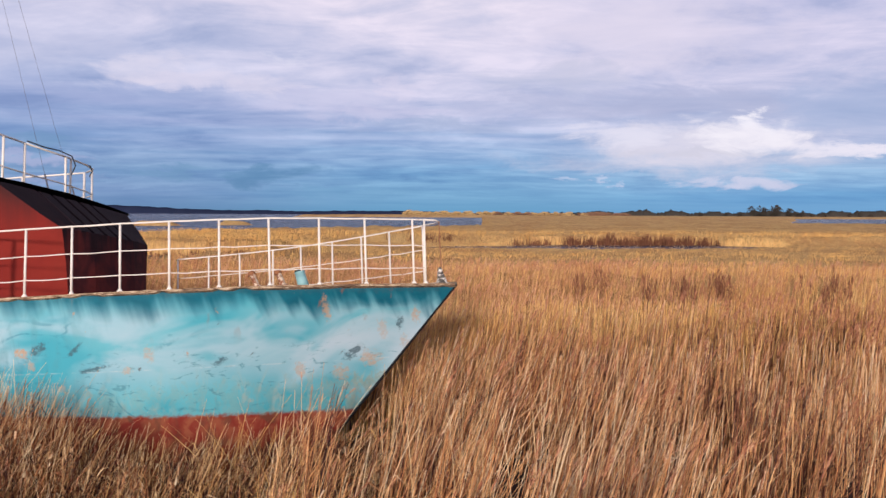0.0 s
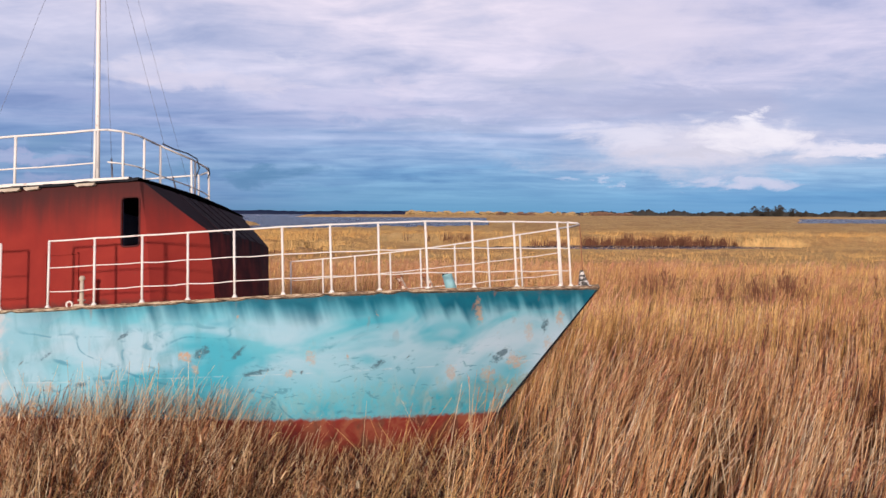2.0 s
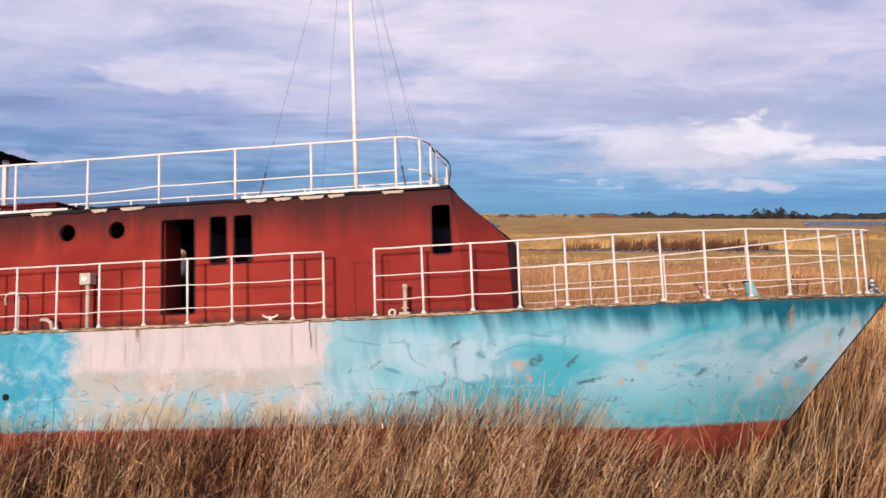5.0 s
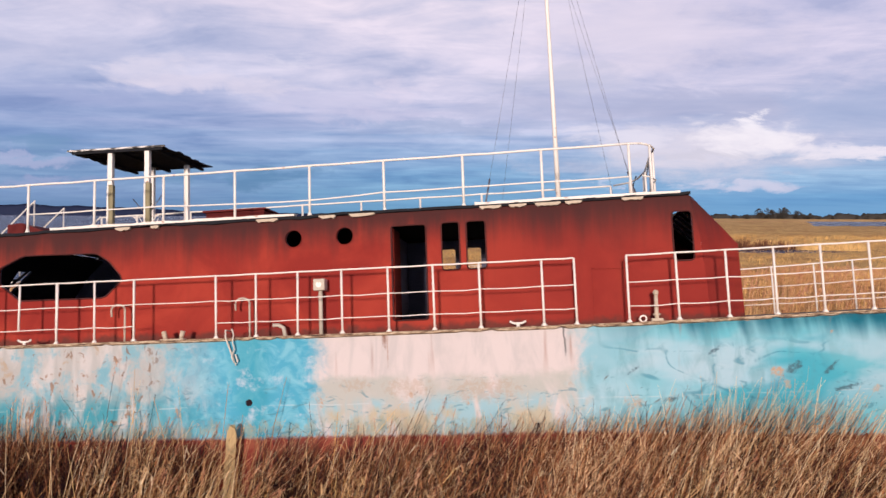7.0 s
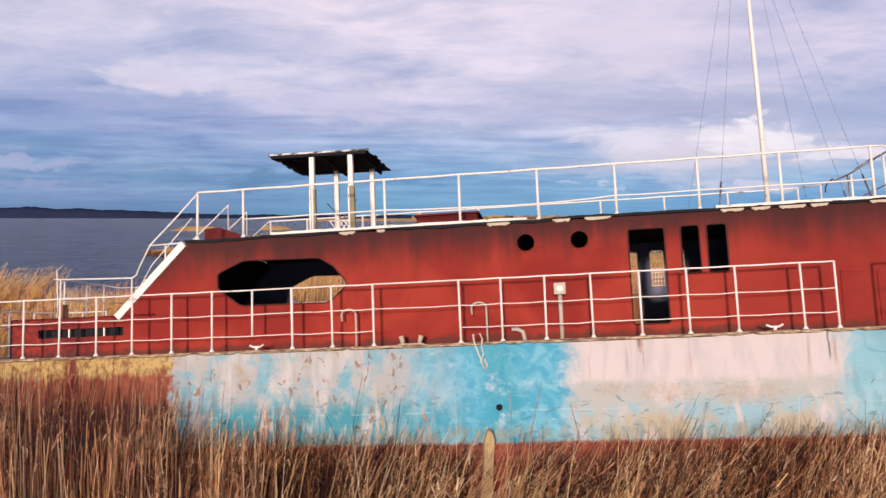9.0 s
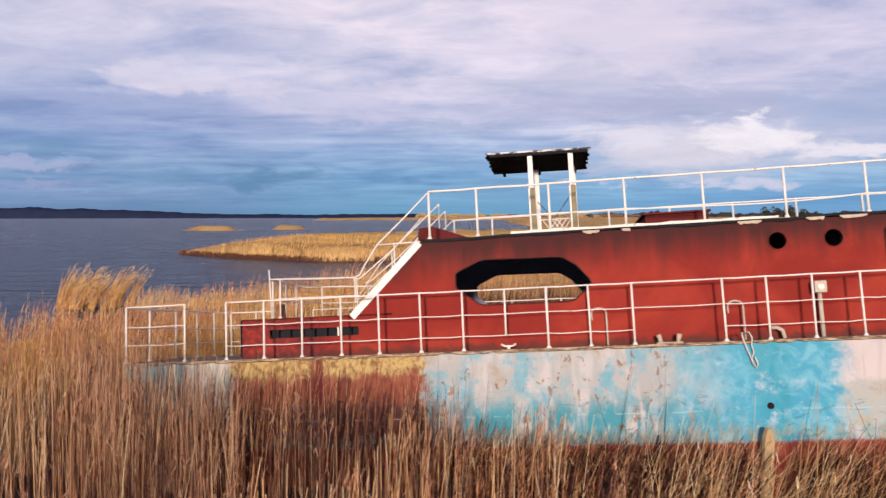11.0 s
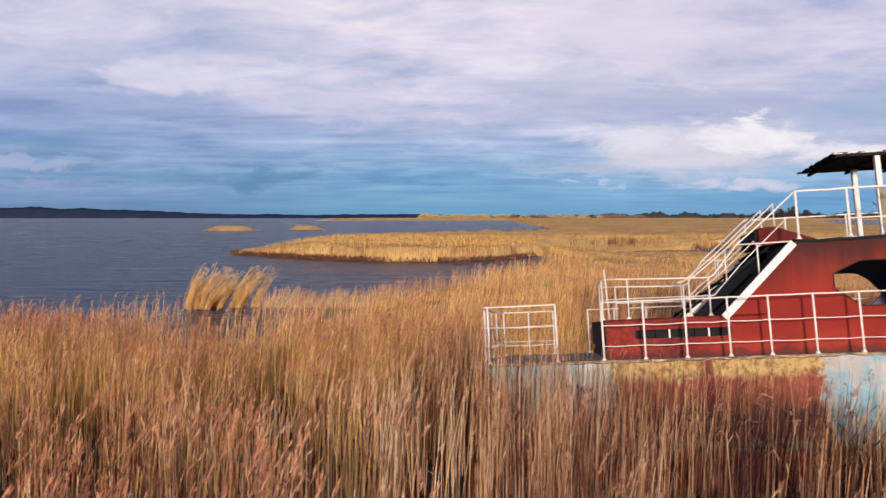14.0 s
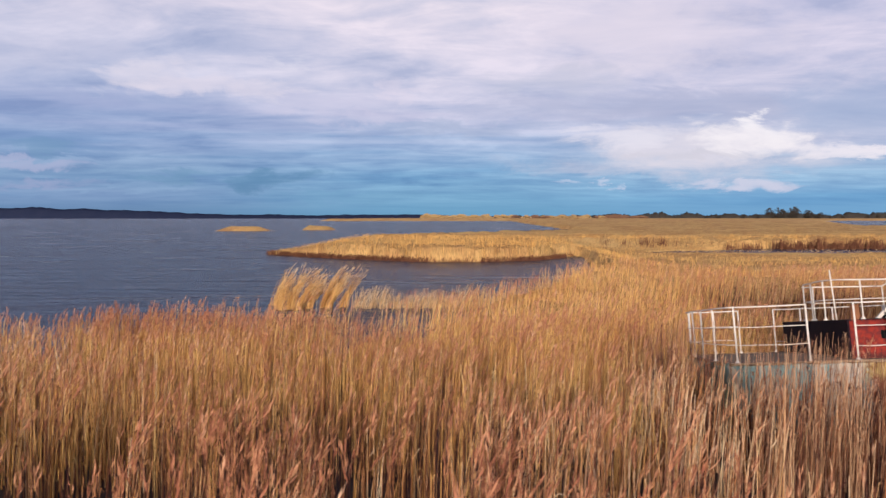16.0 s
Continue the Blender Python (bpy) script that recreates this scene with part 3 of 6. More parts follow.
PLUME = [(0.10, (0.31, 0.115, 0.068)), (0.40, (0.46, 0.20, 0.11)), (0.75, (0.58, 0.30, 0.165)), (0.95, (0.68, 0.44, 0.28))]
M_REED = surface("dry reed straw", reed_colour(STRAW), rough=0.75, spec=0.25)
M_DIM = surface("reed with gap shade in its darks", reed_colour(DIM), rough=0.75, spec=0.25)
M_GOLD = surface("golden reed straw", reed_colour([(0.06, (0.40, 0.18, 0.075)), (0.34, (0.60, 0.31, 0.10)), (0.58, (0.81, 0.485, 0.155)), (0.82, (0.91, 0.63, 0.25))]), rough=0.75, spec=0.25)
# mostly near black: shade among the bent reeds put into their colour
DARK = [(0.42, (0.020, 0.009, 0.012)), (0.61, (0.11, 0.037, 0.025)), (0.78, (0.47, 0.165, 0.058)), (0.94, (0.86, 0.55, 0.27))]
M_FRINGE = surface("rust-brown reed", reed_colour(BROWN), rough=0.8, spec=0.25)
M_BENT = surface("bent brown reed, gap shade in its darks", reed_colour(DARK), rough=0.8, spec=0.25)
M_PALE = surface("bleached reed", reed_colour([(0.1, (0.43, 0.22, 0.085)), (0.5, (0.70, 0.45, 0.21)), (0.9, (0.85, 0.69, 0.44))]), rough=0.8, spec=0.2)
M_PLUME = surface("reed plume", reed_colour(PLUME), rough=0.95, spec=0.1)
M_THICKET = surface("distant reed thicket", thicket, rough=0.95, bump=0.25, spec=0.1)
M_SEDGE = surface("dark sedge", plain((0.13, 0.05, 0.03), (0.26, 0.12, 0.065), 1.5), rough=0.9, spec=0.1)
M_MUD = surface("wet reed litter", mud, rough=0.9, bump=0.03)
M_LAKE = surface("lake water", lake, rough=lambda n: n.math("ADD", 0.10, n.math("MULTIPLY", n.noise(n.scale(n.coord(), (0.035, 0.22, 1.0)), 1.0, 4, 0.65), 0.28)), bump=1.1, spec=0.4)
# the blue of distant haze is mixed into the forest colour
M_FOREST = surface("far forest, haze in the blue", plain((0.016, 0.024, 0.055), (0.030, 0.038, 0.072), 0.02), rough=1.0, spec=0.0)
M_TREE = surface("bare far trees", plain((0.035, 0.035, 0.035), (0.075, 0.065, 0.05), 0.2), rough=1.0, spec=0.0)
M_SCRUB = surface("pale far scrub", plain((0.34, 0.22, 0.10), (0.58, 0.42, 0.20), 0.06), rough=1.0, spec=0.0)
M_WILLOW = surface("russet far scrub", plain((0.16, 0.085, 0.06), (0.30, 0.18, 0.11), 0.06), rough=1.0, spec=0.0)
M_TAWNY = surface("tawny reed straw", reed_colour([(0.06, (0.24, 0.105, 0.052)), (0.34, (0.46, 0.225, 0.094)), (0.60, (0.64, 0.35, 0.145)), (0.86, (0.80, 0.52, 0.25))]), rough=0.8, spec=0.2)
M_FARREED = surface("even golden reed", reed_colour([(0.06, (0.50, 0.24, 0.075)), (0.40, (0.70, 0.38, 0.115)), (0.80, (0.87, 0.56, 0.18))]), rough=0.85, spec=0.1)

# ---------------------------------------------------------------- mesh helpers
def np_mesh(name, verts, quads, smooth=False):
    """A mesh from arrays of vertices and of four-cornered faces."""
    me = bpy.data.meshes.new(name)
    verts, quads = np.asarray(verts, np.float32), np.asarray(quads, np.int32)
    me.vertices.add(len(verts))
    me.vertices.foreach_set("co", verts.ravel())
    me.loops.add(quads.size)
    me.loops.foreach_set("vertex_index", quads.ravel())
    me.polygons.add(len(quads))
    me.polygons.foreach_set("loop_start", np.arange(0, quads.size, 4, dtype=np.int32))
    if smooth:
        me.polygons.foreach_set("use_smooth", np.ones(len(quads), bool))
    me.update(calc_edges=True)
    me.validate()
    return me


def link(name, me, material, parent=None, label=""):
    me.materials.append(material)
    ob = new(name, me)
    if parent is not None:
        ob.parent = parent
    return tagged(ob, label)


def part(name, bm, material, parent, label="", smooth=False):
    """Links a bmesh as one mesh object under a thing or a part."""
    me = bpy.data.meshes.new(name)
    bmesh.ops.recalc_face_normals(bm, faces=bm.faces)
    bm.to_mesh(me)
    bm.free()
    if smooth:
        me.polygons.foreach_set("use_smooth", [True] * len(me.polygons))
    return link(name, me, material, parent, label)


def smooth01(a, lo, hi):
    s = np.clip((a - lo) / (hi - lo), 0, 1)
    return s * s * (3 - 2 * s)


def lattice(x, y, seed=0):
    """Smooth random values on a unit grid, for numpy arrays."""
    xi, yi = np.floor(x).astype(np.int64), np.floor(y).astype(np.int64)
    fx, fy = x - xi, y - yi
    fx, fy = fx * fx * (3 - 2 * fx), fy * fy * (3 - 2 * fy)

    def at(i, j):
        h = (i * 374761393 + j * 668265263 + seed * 974711) & 0x7FFFFFFF
        h = ((h ^ (h >> 13)) * 1274126177) & 0x7FFFFFFF
        return ((h ^ (h >> 16)) & 0xFFFF) / 65535.0

    return (at(xi, yi) * (1 - fx) + at(xi + 1, yi) * fx) * (1 - fy) + (at(xi, yi + 1) * (1 - fx) + at(xi + 1, yi + 1) * fx) * fy


# ---------------------------------------------------------------- the shore
def reed_height(x, y):
    """How tall the reeds stand at a place."""
    h = 1.95 + 0.25 * smooth01(x, -1.5, 1.5) * smooth01(y, 26, 18)
    h = h - 0.28 * smooth01(x, -20.5, -19.0) * smooth01(x, -16.0, -17.0) * smooth01(y, 14.5, 13.0)
    h = h + 0.12 * smooth01(x, -31, -28) * smooth01(x, -20.5, -22.0) * smooth01(y, 14.5, 13.0)
    h = h + 0.16 * smooth01(x, -31, -35) * smooth01(y, 13, 18)
    low = smooth01(x, -20, -12) * smooth01(y, 40, 58) * smooth01(y, 114, 109)
    wet = smooth01(x, -12, -5) * smooth01(y, 70, 90) * smooth01(y, 114, 109)
    tip = smooth01(x, -46, -57) * smooth01(y, 76, 84) * smooth01(y, 150, 130)
    return h * (1 - 0.62 * low) * (1 - 0.5 * wet) * (1 - 0.75 * tip)


SHORE_X = [-400, -60, -50, -44.5, -41, -36, -33, -31, -29, -25, -20, -16]
SHORE_Y = [6, 15.5, 17.5, 19.5, 22.5, 24.0, 26, 31, 37, 45, 57, 92]
FRONT_X = [-57, -50, -45, -36, -28.5, -22, -17]
FRONT_Y = [99, 92, 88, 82.5, 82.5, 86, 95]
BACK_X = [-57, -52, -44, -22, 0, 22, 50, 75, 110, 150, 400, 5000]
BACK_Y = [100, 112, 146, 182, 211, 218, 330, 390, 310, 330, 330, 330]


def blob(x, y, cx, cy, rx, ry, turn=0.0):
    c, s = math.cos(turn), math.sin(turn)
    u, v = (x - cx) * c + (y - cy) * s, -(x - cx) * s + (y - cy) * c
    return 1 - np.sqrt((u / rx) ** 2 + (v / ry) ** 2)


def dry(x, y):
    """How far inside the reed-grown land a place lies: positive on land, negative in the lake."""
    wob = 2.2 * (lattice(x * 0.16, y * 0.16, 3) - 0.5) + 1.2 * (lattice(x * 0.5, y * 0.5, 4) - 0.5)
    near = np.where(x < -16, np.interp(x, SHORE_X, SHORE_Y) - y, 60.0)
    near = np.where(x >= -16, np.interp(x, BACK_X, BACK_Y) - y, near)
    bank = np.minimum(y - np.interp(x, FRONT_X, FRONT_Y), np.interp(x, BACK_X, BACK_Y) - y)
    bank = np.where((x > -57) & (x < -15), np.minimum(bank, (x + 57) * 0.8), -30.0)
    pond = np.maximum(blob(x, y, 24, 108, 24, 9.5, 0.14), blob(x, y, 2, 103, 9, 4.5, 0.1)) * 9
    isles = np.maximum(blob(x, y, -108, 268, 9.5, 5), blob(x, y, -84.5, 288, 6.5, 2.5)) * 5
    spit = np.where(x > -205, np.minimum(y - 960 - 0.2 * x * (x > 0), 1700 - y), -30.0)
    wedge = np.where(y > 190, np.minimum(x - 0.04 * y, 0.44 * y - x) * 0.3, -30.0)
    land = np.maximum.reduce([near, bank, isles, wedge])
    land = np.minimum(land + wob, np.where(pond > -6, -pond + wob, 99))
    return np.maximum(land, spit)


def axis(lo, hi, fine_lo, fine_hi, step, grow):
    a = list(np.arange(fine_lo, fine_hi, step))
    s = step
    while a[-1] < hi:
        s *= grow
        a.append(min(a[-1] + s, hi))
    s = step
    while a[0] > lo:
        s *= grow
        a.insert(0, max(a[0] - s, lo))
    return np.array(a)


def sheet(name, xs, ys, height, keep=None, smooth=True):
    X, Y = np.meshgrid(xs, ys, indexing="ij")
    Z = height(X, Y)
    nx, ny = X.shape
    i, j = np.meshgrid(np.arange(nx - 1), np.arange(ny - 1), indexing="ij")
    a = (i * ny + j).ravel()
    quads = np.stack([a, a + ny, a + ny + 1, a + 1], 1)
    verts = np.stack([X.ravel(), Y.ravel(), Z.ravel()], 1)
    if keep is not None:
        k = keep(X, Y).ravel()
        quads = quads[k[quads].any(1)]
        used = np.unique(quads)
        back = np.full(len(verts), -1)
        back[used] = np.arange(len(used))
        verts, quads = verts[used], back[quads]
    return np_mesh(name, verts, quads, smooth)


def ground_height(X, Y):
    d = dry(X, Y)
    far = smooth01(np.hypot(X, Y), 300, 900)
    rough = 0.12 * (lattice(X * 0.7, Y * 0.7, 9) - 0.5) * (1 - far)
    return -0.6 + 0.72 * smooth01(d, -1.2, 0.8) + rough


ground = link("ground", sheet("ground", axis(-4600, 4600, -80, 75, 1.0, 1.12), axis(-4600, 4600, -12, 150, 1.0, 1.12), ground_height), M_MUD)
tagged(ground, "dark wet marsh soil covered with reed litter", "ground", kind="structure")
water = link("water", sheet("water", axis(-4500, 4500, -90, 90, 6.0, 1.3), axis(4, 4500, 12, 200, 6.0, 1.3), lambda X, Y: 0 * X), M_LAKE)
tagged(water, "grey-blue lake water ruffled by wind", "water", kind="structure")

# half breadth of the hull at deck level, by metres aft of the stem
HB_X = [0, -0.5, -1, -2, -2.8, -4, -5, -6.4, -8, -9.5, -16, -22, -24, -25.05, -26.0, -26.4, -26.52, -26.6, -26.63]
HB_Y = [0.03, 0.38, 0.72, 1.35, 1.80, 2.24, 2.46, 2.62, 2.74, 2.78, 2.80, 2.72, 2.66, 2.62, 2.54, 2.44, 2.22, 1.3, 0.05]
SHIP = pose(0, 13.05, 3.495, -8.5, -3.6, -6.8)

# ---------------------------------------------------------------- the ship
ship = tagged(new("ship"), "abandoned ship, flaking turquoise hull, red deckhouse, heeled over in reeds", "ship")
ship.matrix_world = SHIP


def half(x):
    return float(np.interp(-x, [-a for a in HB_X], HB_Y))


def deck_z(x):
    return float(np.interp(-x, [0, 1, 3, 8.6, 15, 27], [0.02, 0.02, 0.0, -0.09, -0.10, -0.08]))


def rail_z(x):
    return float(np.interp(-x, [0.4, 2.5, 4.2, 6.4, 8.6, 16, 27], [1.14, 1.10, 1.05, 1.0, 0.97, 0.96, 1.0]))


def box(bm, x0, x1, y0, y1, z0, z1, m=None, bevel=0.0):
    got = bmesh.ops.create_cube(bm, size=1.0, matrix=(m or Matrix()) @ Matrix.Translation(((x0 + x1) / 2, (y0 + y1) / 2, (z0 + z1) / 2)) @ Matrix.Diagonal((abs(x1 - x0), abs(y1 - y0), abs(z1 - z0), 1)))
    if bevel:
        edges = list({e for v in got["verts"] for e in v.link_edges})
        bmesh.ops.bevel(bm, geom=edges, offset=bevel, segments=2, affect="EDGES", profile=0.5)
    return bm


def tube(bm, points, r, sides=7, r_end=None):
    """A round bar swept along points, closed at both ends."""
    pts = [Vector(p) for p in points]
    rings, up = [], None
    for i, p in enumerate(pts):
        d = (pts[min(i + 1, len(pts) - 1)] - pts[max(i - 1, 0)]).normalized()
        if up is None:
            up = d.orthogonal().normalized()
        up = (up - d * up.dot(d)).normalized()
        side = d.cross(up)
        rad = r if r_end is None else r + (r_end - r) * i / (len(pts) - 1)
        rings.append([bm.verts.new(p + (up * math.cos(a) + side * math.sin(a)) * rad) for a in (2 * math.pi * k / sides for k in range(sides))])
    for a, b in zip(rings, rings[1:]):
        for k in range(sides):
            bm.faces.new((a[k], a[(k + 1) % sides], b[(k + 1) % sides], b[k]))
    bm.faces.new(rings[0][::-1])
    bm.faces.new(rings[-1])
    return bm


def bar(name, points, r, material, parent, label="", sides=7, r_end=None):
    return part(name, tube(bmesh.new(), points, r, sides, r_end), material, parent, label, smooth=True)


def loft(bm, rows, closed=False):
    grid = [[bm.verts.new(p) for p in row] for row in rows]
    for a, b in zip(grid, grid[1:]):
        n = len(a)
        for k in range(n if closed else n - 1):
            f = (a[k], a[(k + 1) % n], b[(k + 1) % n], b[k])
            if len({tuple(round(c, 4) for c in v.co) for v in f}) >= 3:
                bm.faces.new(f)
    return grid


# hull: a lofted shell with a raked stem and a rounded stern
stations = [0, -0.25, -0.5, -1, -1.5, -2, -2.8, -3.4, -4, -5, -6.4, -8, -9.5, -11, -12.5, -14, -16, -18, -20, -22, -24, -25.05, -26, -26.4, -26.52, -26.6, -26.63]
levels = [0.0, 0.13, 0.5, 0.9, 1.3, 1.75, 2.2, 2.7, 3.2, 3.4]


def hull_point(x, depth, side):
    raked = x - 0.875 * depth * max(0.0, 1 - abs(x) / 11.0)
    aft = 0.35 * depth * max(0.0, 1 - (26.63 + x) / 5.0)
    flare = 1 - 0.11 * depth * math.exp(x / 5.0) - 0.05 * max(0, depth - 2.2) ** 2 * 2.2
    return (raked + aft, side * half(x) * flare, deck_z(x) - depth)


bm = bmesh.new()
for side in (-1, 1):
    loft(bm, [[hull_point(x, d, side) for d in levels] for x in stations])
for d0 in (3.4,):
    loft(bm, [[hull_point(x, d0, -1), hull_point(x, d0, 1)] for x in stations])
bmesh.ops.remove_doubles(bm, verts=bm.verts, dist=0.002)
hull = part("hull", bm, M_HULL, ship, "turquoise, white and ochre flaking hull paint over red boot topping", smooth=True)
# the unlit hole is a flush disc in a near-black colour
bm = bmesh.new()
ring = [hull_point(-14.8, 1.12, -1)]
bmesh.ops.create_cone(bm, cap_ends=True, segments=18, radius1=0.055, radius2=0.055, depth=0.03, matrix=Matrix.Translation((-14.79, ring[0][1] - 0.002, -1.16)) @ pose(0, 0, 0, 90))
part("drain_hole", bm, M_UNLIT, hull, "round dark drain hole")
# deck plating and the worn edge strake
bm = bmesh.new()
loft(bm, [[(x, half(x) * k, deck_z(x) - 0.012 + 0.05 * (1 - abs(k))) for k in (-1, -0.6, 0, 0.6, 1)] for x in stations])
part("deck", bm, M_DECK, ship, "weathered bare brown deck")
edge_rng = random.Random(3)
for side in (-1, 1):
    bm = bmesh.new()
    rows = []
    for i in range(271):
        x = -0.02 - 26.56 * i / 270
        x = max(x, -26.58)
        y, z = side * half(x), deck_z(x)
        wear = edge_rng.uniform(-0.005, 0.005)
        torn = edge_rng.uniform(0.01, 0.03) if edge_rng.random() < 0.14 else 0.0
        rows.append([(x, y - side * 0.08, z + 0.012), (x, y + side * (0.045 + wear), z + 0.008 + wear * 0.8), (x, y + side * (0.05 + wear), z - 0.034 + torn), (x, y - side * 0.03, z - 0.058 + torn)])
    loft(bm, rows, closed=True)
    part("deck_edge", bm, M_STRAKE, ship, "splintered weathered timber strake along the deck edge")
bar("stem_bar", [(-0.02 - 0.875 * d, 0, 0.02 - d) for d in (0.0, 0.7, 1.4, 2.1, 2.9)], 0.04, M_TAR, ship, "dark stem bar")


def wall(outline, holes, thick, y, inward):
    """An upright plate in the x-z plane with openings cut through its thickness."""
    from mathutils.geometry import delaunay_2d_cdt
    loops = [outline] + holes
    pts, edges = [], []
    for lp in loops:
        n0 = len(pts)
        pts += [Vector(p) for p in lp]
        edges += [(n0 + i, n0 + (i + 1) % len(lp)) for i in range(len(lp))]

    def inside(p, lp):
        odd = False
        for (x0, z0), (x1, z1) in zip(lp, lp[1:] + lp[:1]):
            if (z0 > p[1]) != (z1 > p[1]) and p[0] < (x1 - x0) * (p[1] - z0) / (z1 - z0) + x0:
                odd = not odd
        return odd

    vs, _, fs, *_ = delaunay_2d_cdt(pts, edges, [], 0, 1e-5)
    bm = bmesh.new()
    front = [bm.verts.new((v.x, y, v.y)) for v in vs]
    back = [bm.verts.new((v.x, y + inward * thick, v.y)) for v in vs]
    for f in fs:
        c = sum((vs[i] for i in f), Vector((0, 0))) / len(f)
        if inside(c, outline) and not any(inside(c, h) for h in holes):
            bm.faces.new([front[i] for i in f])
            bm.faces.new([back[i] for i in reversed(f)])
    key = {(round(v.x, 4), round(v.y, 4)): i for i, v in enumerate(vs)}
    for lp in loops:
        ids = [key[(round(p[0], 4), round(p[1], 4))] for p in lp]
        for a, b in zip(ids, ids[1:] + ids[:1]):
            bm.faces.new((front[a], front[b], back[b], back[a]))
    for v in [v for v in bm.verts if not v.link_faces]:
        bm.verts.remove(v)
    return bm


def rounded(x0, x1, z0, z1, r, n=4):
    out = []
    for cx, cz, a0 in ((x1 - r, z1 - r, 0), (x0 + r, z1 - r, 90), (x0 + r, z0 + r, 180), (x1 - r, z0 + r, 270)):
        out += [(cx + r * math.cos(radians(a0 + 90 * k / n)), cz + r * math.sin(radians(a0 + 90 * k / n))) for k in range(n + 1)]
    return out


def round_hole(cx, cz, r, n=20):
    return [(cx + r * math.cos(2 * math.pi * k / n), cz + r * math.sin(2 * math.pi * k / n)) for k in range(n)]


def slope_plate(y0, y1, f0=0.0, f1=1.0):
    bm = bmesh.new()
    at = lambda f, d: (-21.86 + 1.36 * f + d, 0.66 + 1.24 * f - d * 0.6)
    g = loft(bm, [[(x, y, z) for x, z in (at(f0, 0), at(f1, 0), at(f1, 0.05), at(f0, 0.05))] for y in (y0, y1)], closed=True)
    bm.faces.new(g[0])
    bm.faces.new(g[1][::-1])
    return bm


W = 2.07
BIG = [(-19.97, 1.33), (-19.90, 1.38), (-19.52, 1.55), (-19.42, 1.57), (-18.10, 1.55), (-17.98, 1.53), (-17.75, 1.38), (-17.53, 1.12), (-17.50, 1.05), (-17.54, 0.98), (-17.80, 0.75), (-17.90, 0.72), (-19.46, 0.73), (-19.56, 0.76), (-19.92, 1.03), (-19.97, 1.09)]
HOLES = [rounded(-12.48, -11.87, 0.10, 1.74, 0.05), rounded(-11.60, -11.29, 0.93, 1.75, 0.05), rounded(-11.17, -10.84, 0.93, 1.75, 0.05),
         rounded(-7.76, -7.44, 0.90, 1.72, 0.06), round_hole(-14.24, 1.61, 0.15), round_hole(-13.31, 1.61, 0.15), BIG,
         rounded(-23.60, -21.85, 0.285, 0.445, 0.02)]
OUT = [(-24.15, -0.14), (-24.15, 0.66), (-21.90, 0.66), (-20.58, 1.97), (-7.45, 1.97), (-7.32, 1.22), (-7.28, 0.6), (-7.25, -0.14)]
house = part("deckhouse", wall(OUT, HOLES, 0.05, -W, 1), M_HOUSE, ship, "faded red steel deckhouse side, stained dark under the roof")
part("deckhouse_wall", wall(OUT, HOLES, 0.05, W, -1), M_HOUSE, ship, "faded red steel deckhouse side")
# inner lining, seen dark through the openings
part("inner_lining", wall(OUT[:3] + [(-20.55, 1.93), (-7.5, 1.93), (-7.4, 1.2), (-7.4, -0.12)], HOLES, 0.012, -W + 0.054, 1), M_INNER, house)
part("inner_lining", wall(OUT[:3] + [(-20.55, 1.93), (-7.5, 1.93), (-7.4, 1.2), (-7.4, -0.12)], HOLES, 0.012, W - 0.054, -1), M_INNER, house)
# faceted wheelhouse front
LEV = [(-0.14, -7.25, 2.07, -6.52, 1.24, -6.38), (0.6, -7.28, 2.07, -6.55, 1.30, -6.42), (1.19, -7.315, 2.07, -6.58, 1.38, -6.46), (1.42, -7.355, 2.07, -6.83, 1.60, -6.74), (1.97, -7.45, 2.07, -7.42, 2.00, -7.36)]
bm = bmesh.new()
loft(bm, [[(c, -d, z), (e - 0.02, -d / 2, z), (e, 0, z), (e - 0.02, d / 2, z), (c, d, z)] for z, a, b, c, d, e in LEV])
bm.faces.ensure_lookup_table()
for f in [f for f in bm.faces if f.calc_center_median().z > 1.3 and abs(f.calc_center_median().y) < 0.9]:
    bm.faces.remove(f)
part("wheelhouse_front", bm, M_FRONT, ship, "sloping front of the deckhouse, painted shade-dark, sooty above")
for side in (-1, 1):
    bm = bmesh.new()
    loft(bm, [[(a, side * b, z), (c, side * d, z)] for z, a, b, c, d, e in LEV])
    part("wheelhouse_cheek", bm, M_HOUSE, ship, "canted red cheek beside the front")
# bulkheads and floor inside
for x, y0, y1 in ((-9.3, -2.0, 2.0), (-13.0, -2.0, -0.6), (-13.0, 0.5, 2.0), (-16.6, -2.0, 2.0)):
    part("bulkhead", box(bmesh.new(), x - 0.025, x + 0.025, y0, y1, -0.05, 1.94), M_INNER, house)
part("cabin_floor", box(bmesh.new(), -24.0, -6.6, -1.2, 1.2, -0.03, 0.05), M_INNER, house)
# steel doors standing ajar inside, and grating panels in the side windows
part("lower_panel", box(bmesh.new(), -12.47, -11.88, W - 0.10, W - 0.07, 0.08, 0.80, bevel=0.008), M_RUST, house, "rusty panel closing the lower half of the far doorway")
part("door", box(bmesh.new(), -12.5, -12.46, -1.98, -1.40, 0.10, 1.72, bevel=0.01), M_HOUSE, house, "open red steel door swung inward")
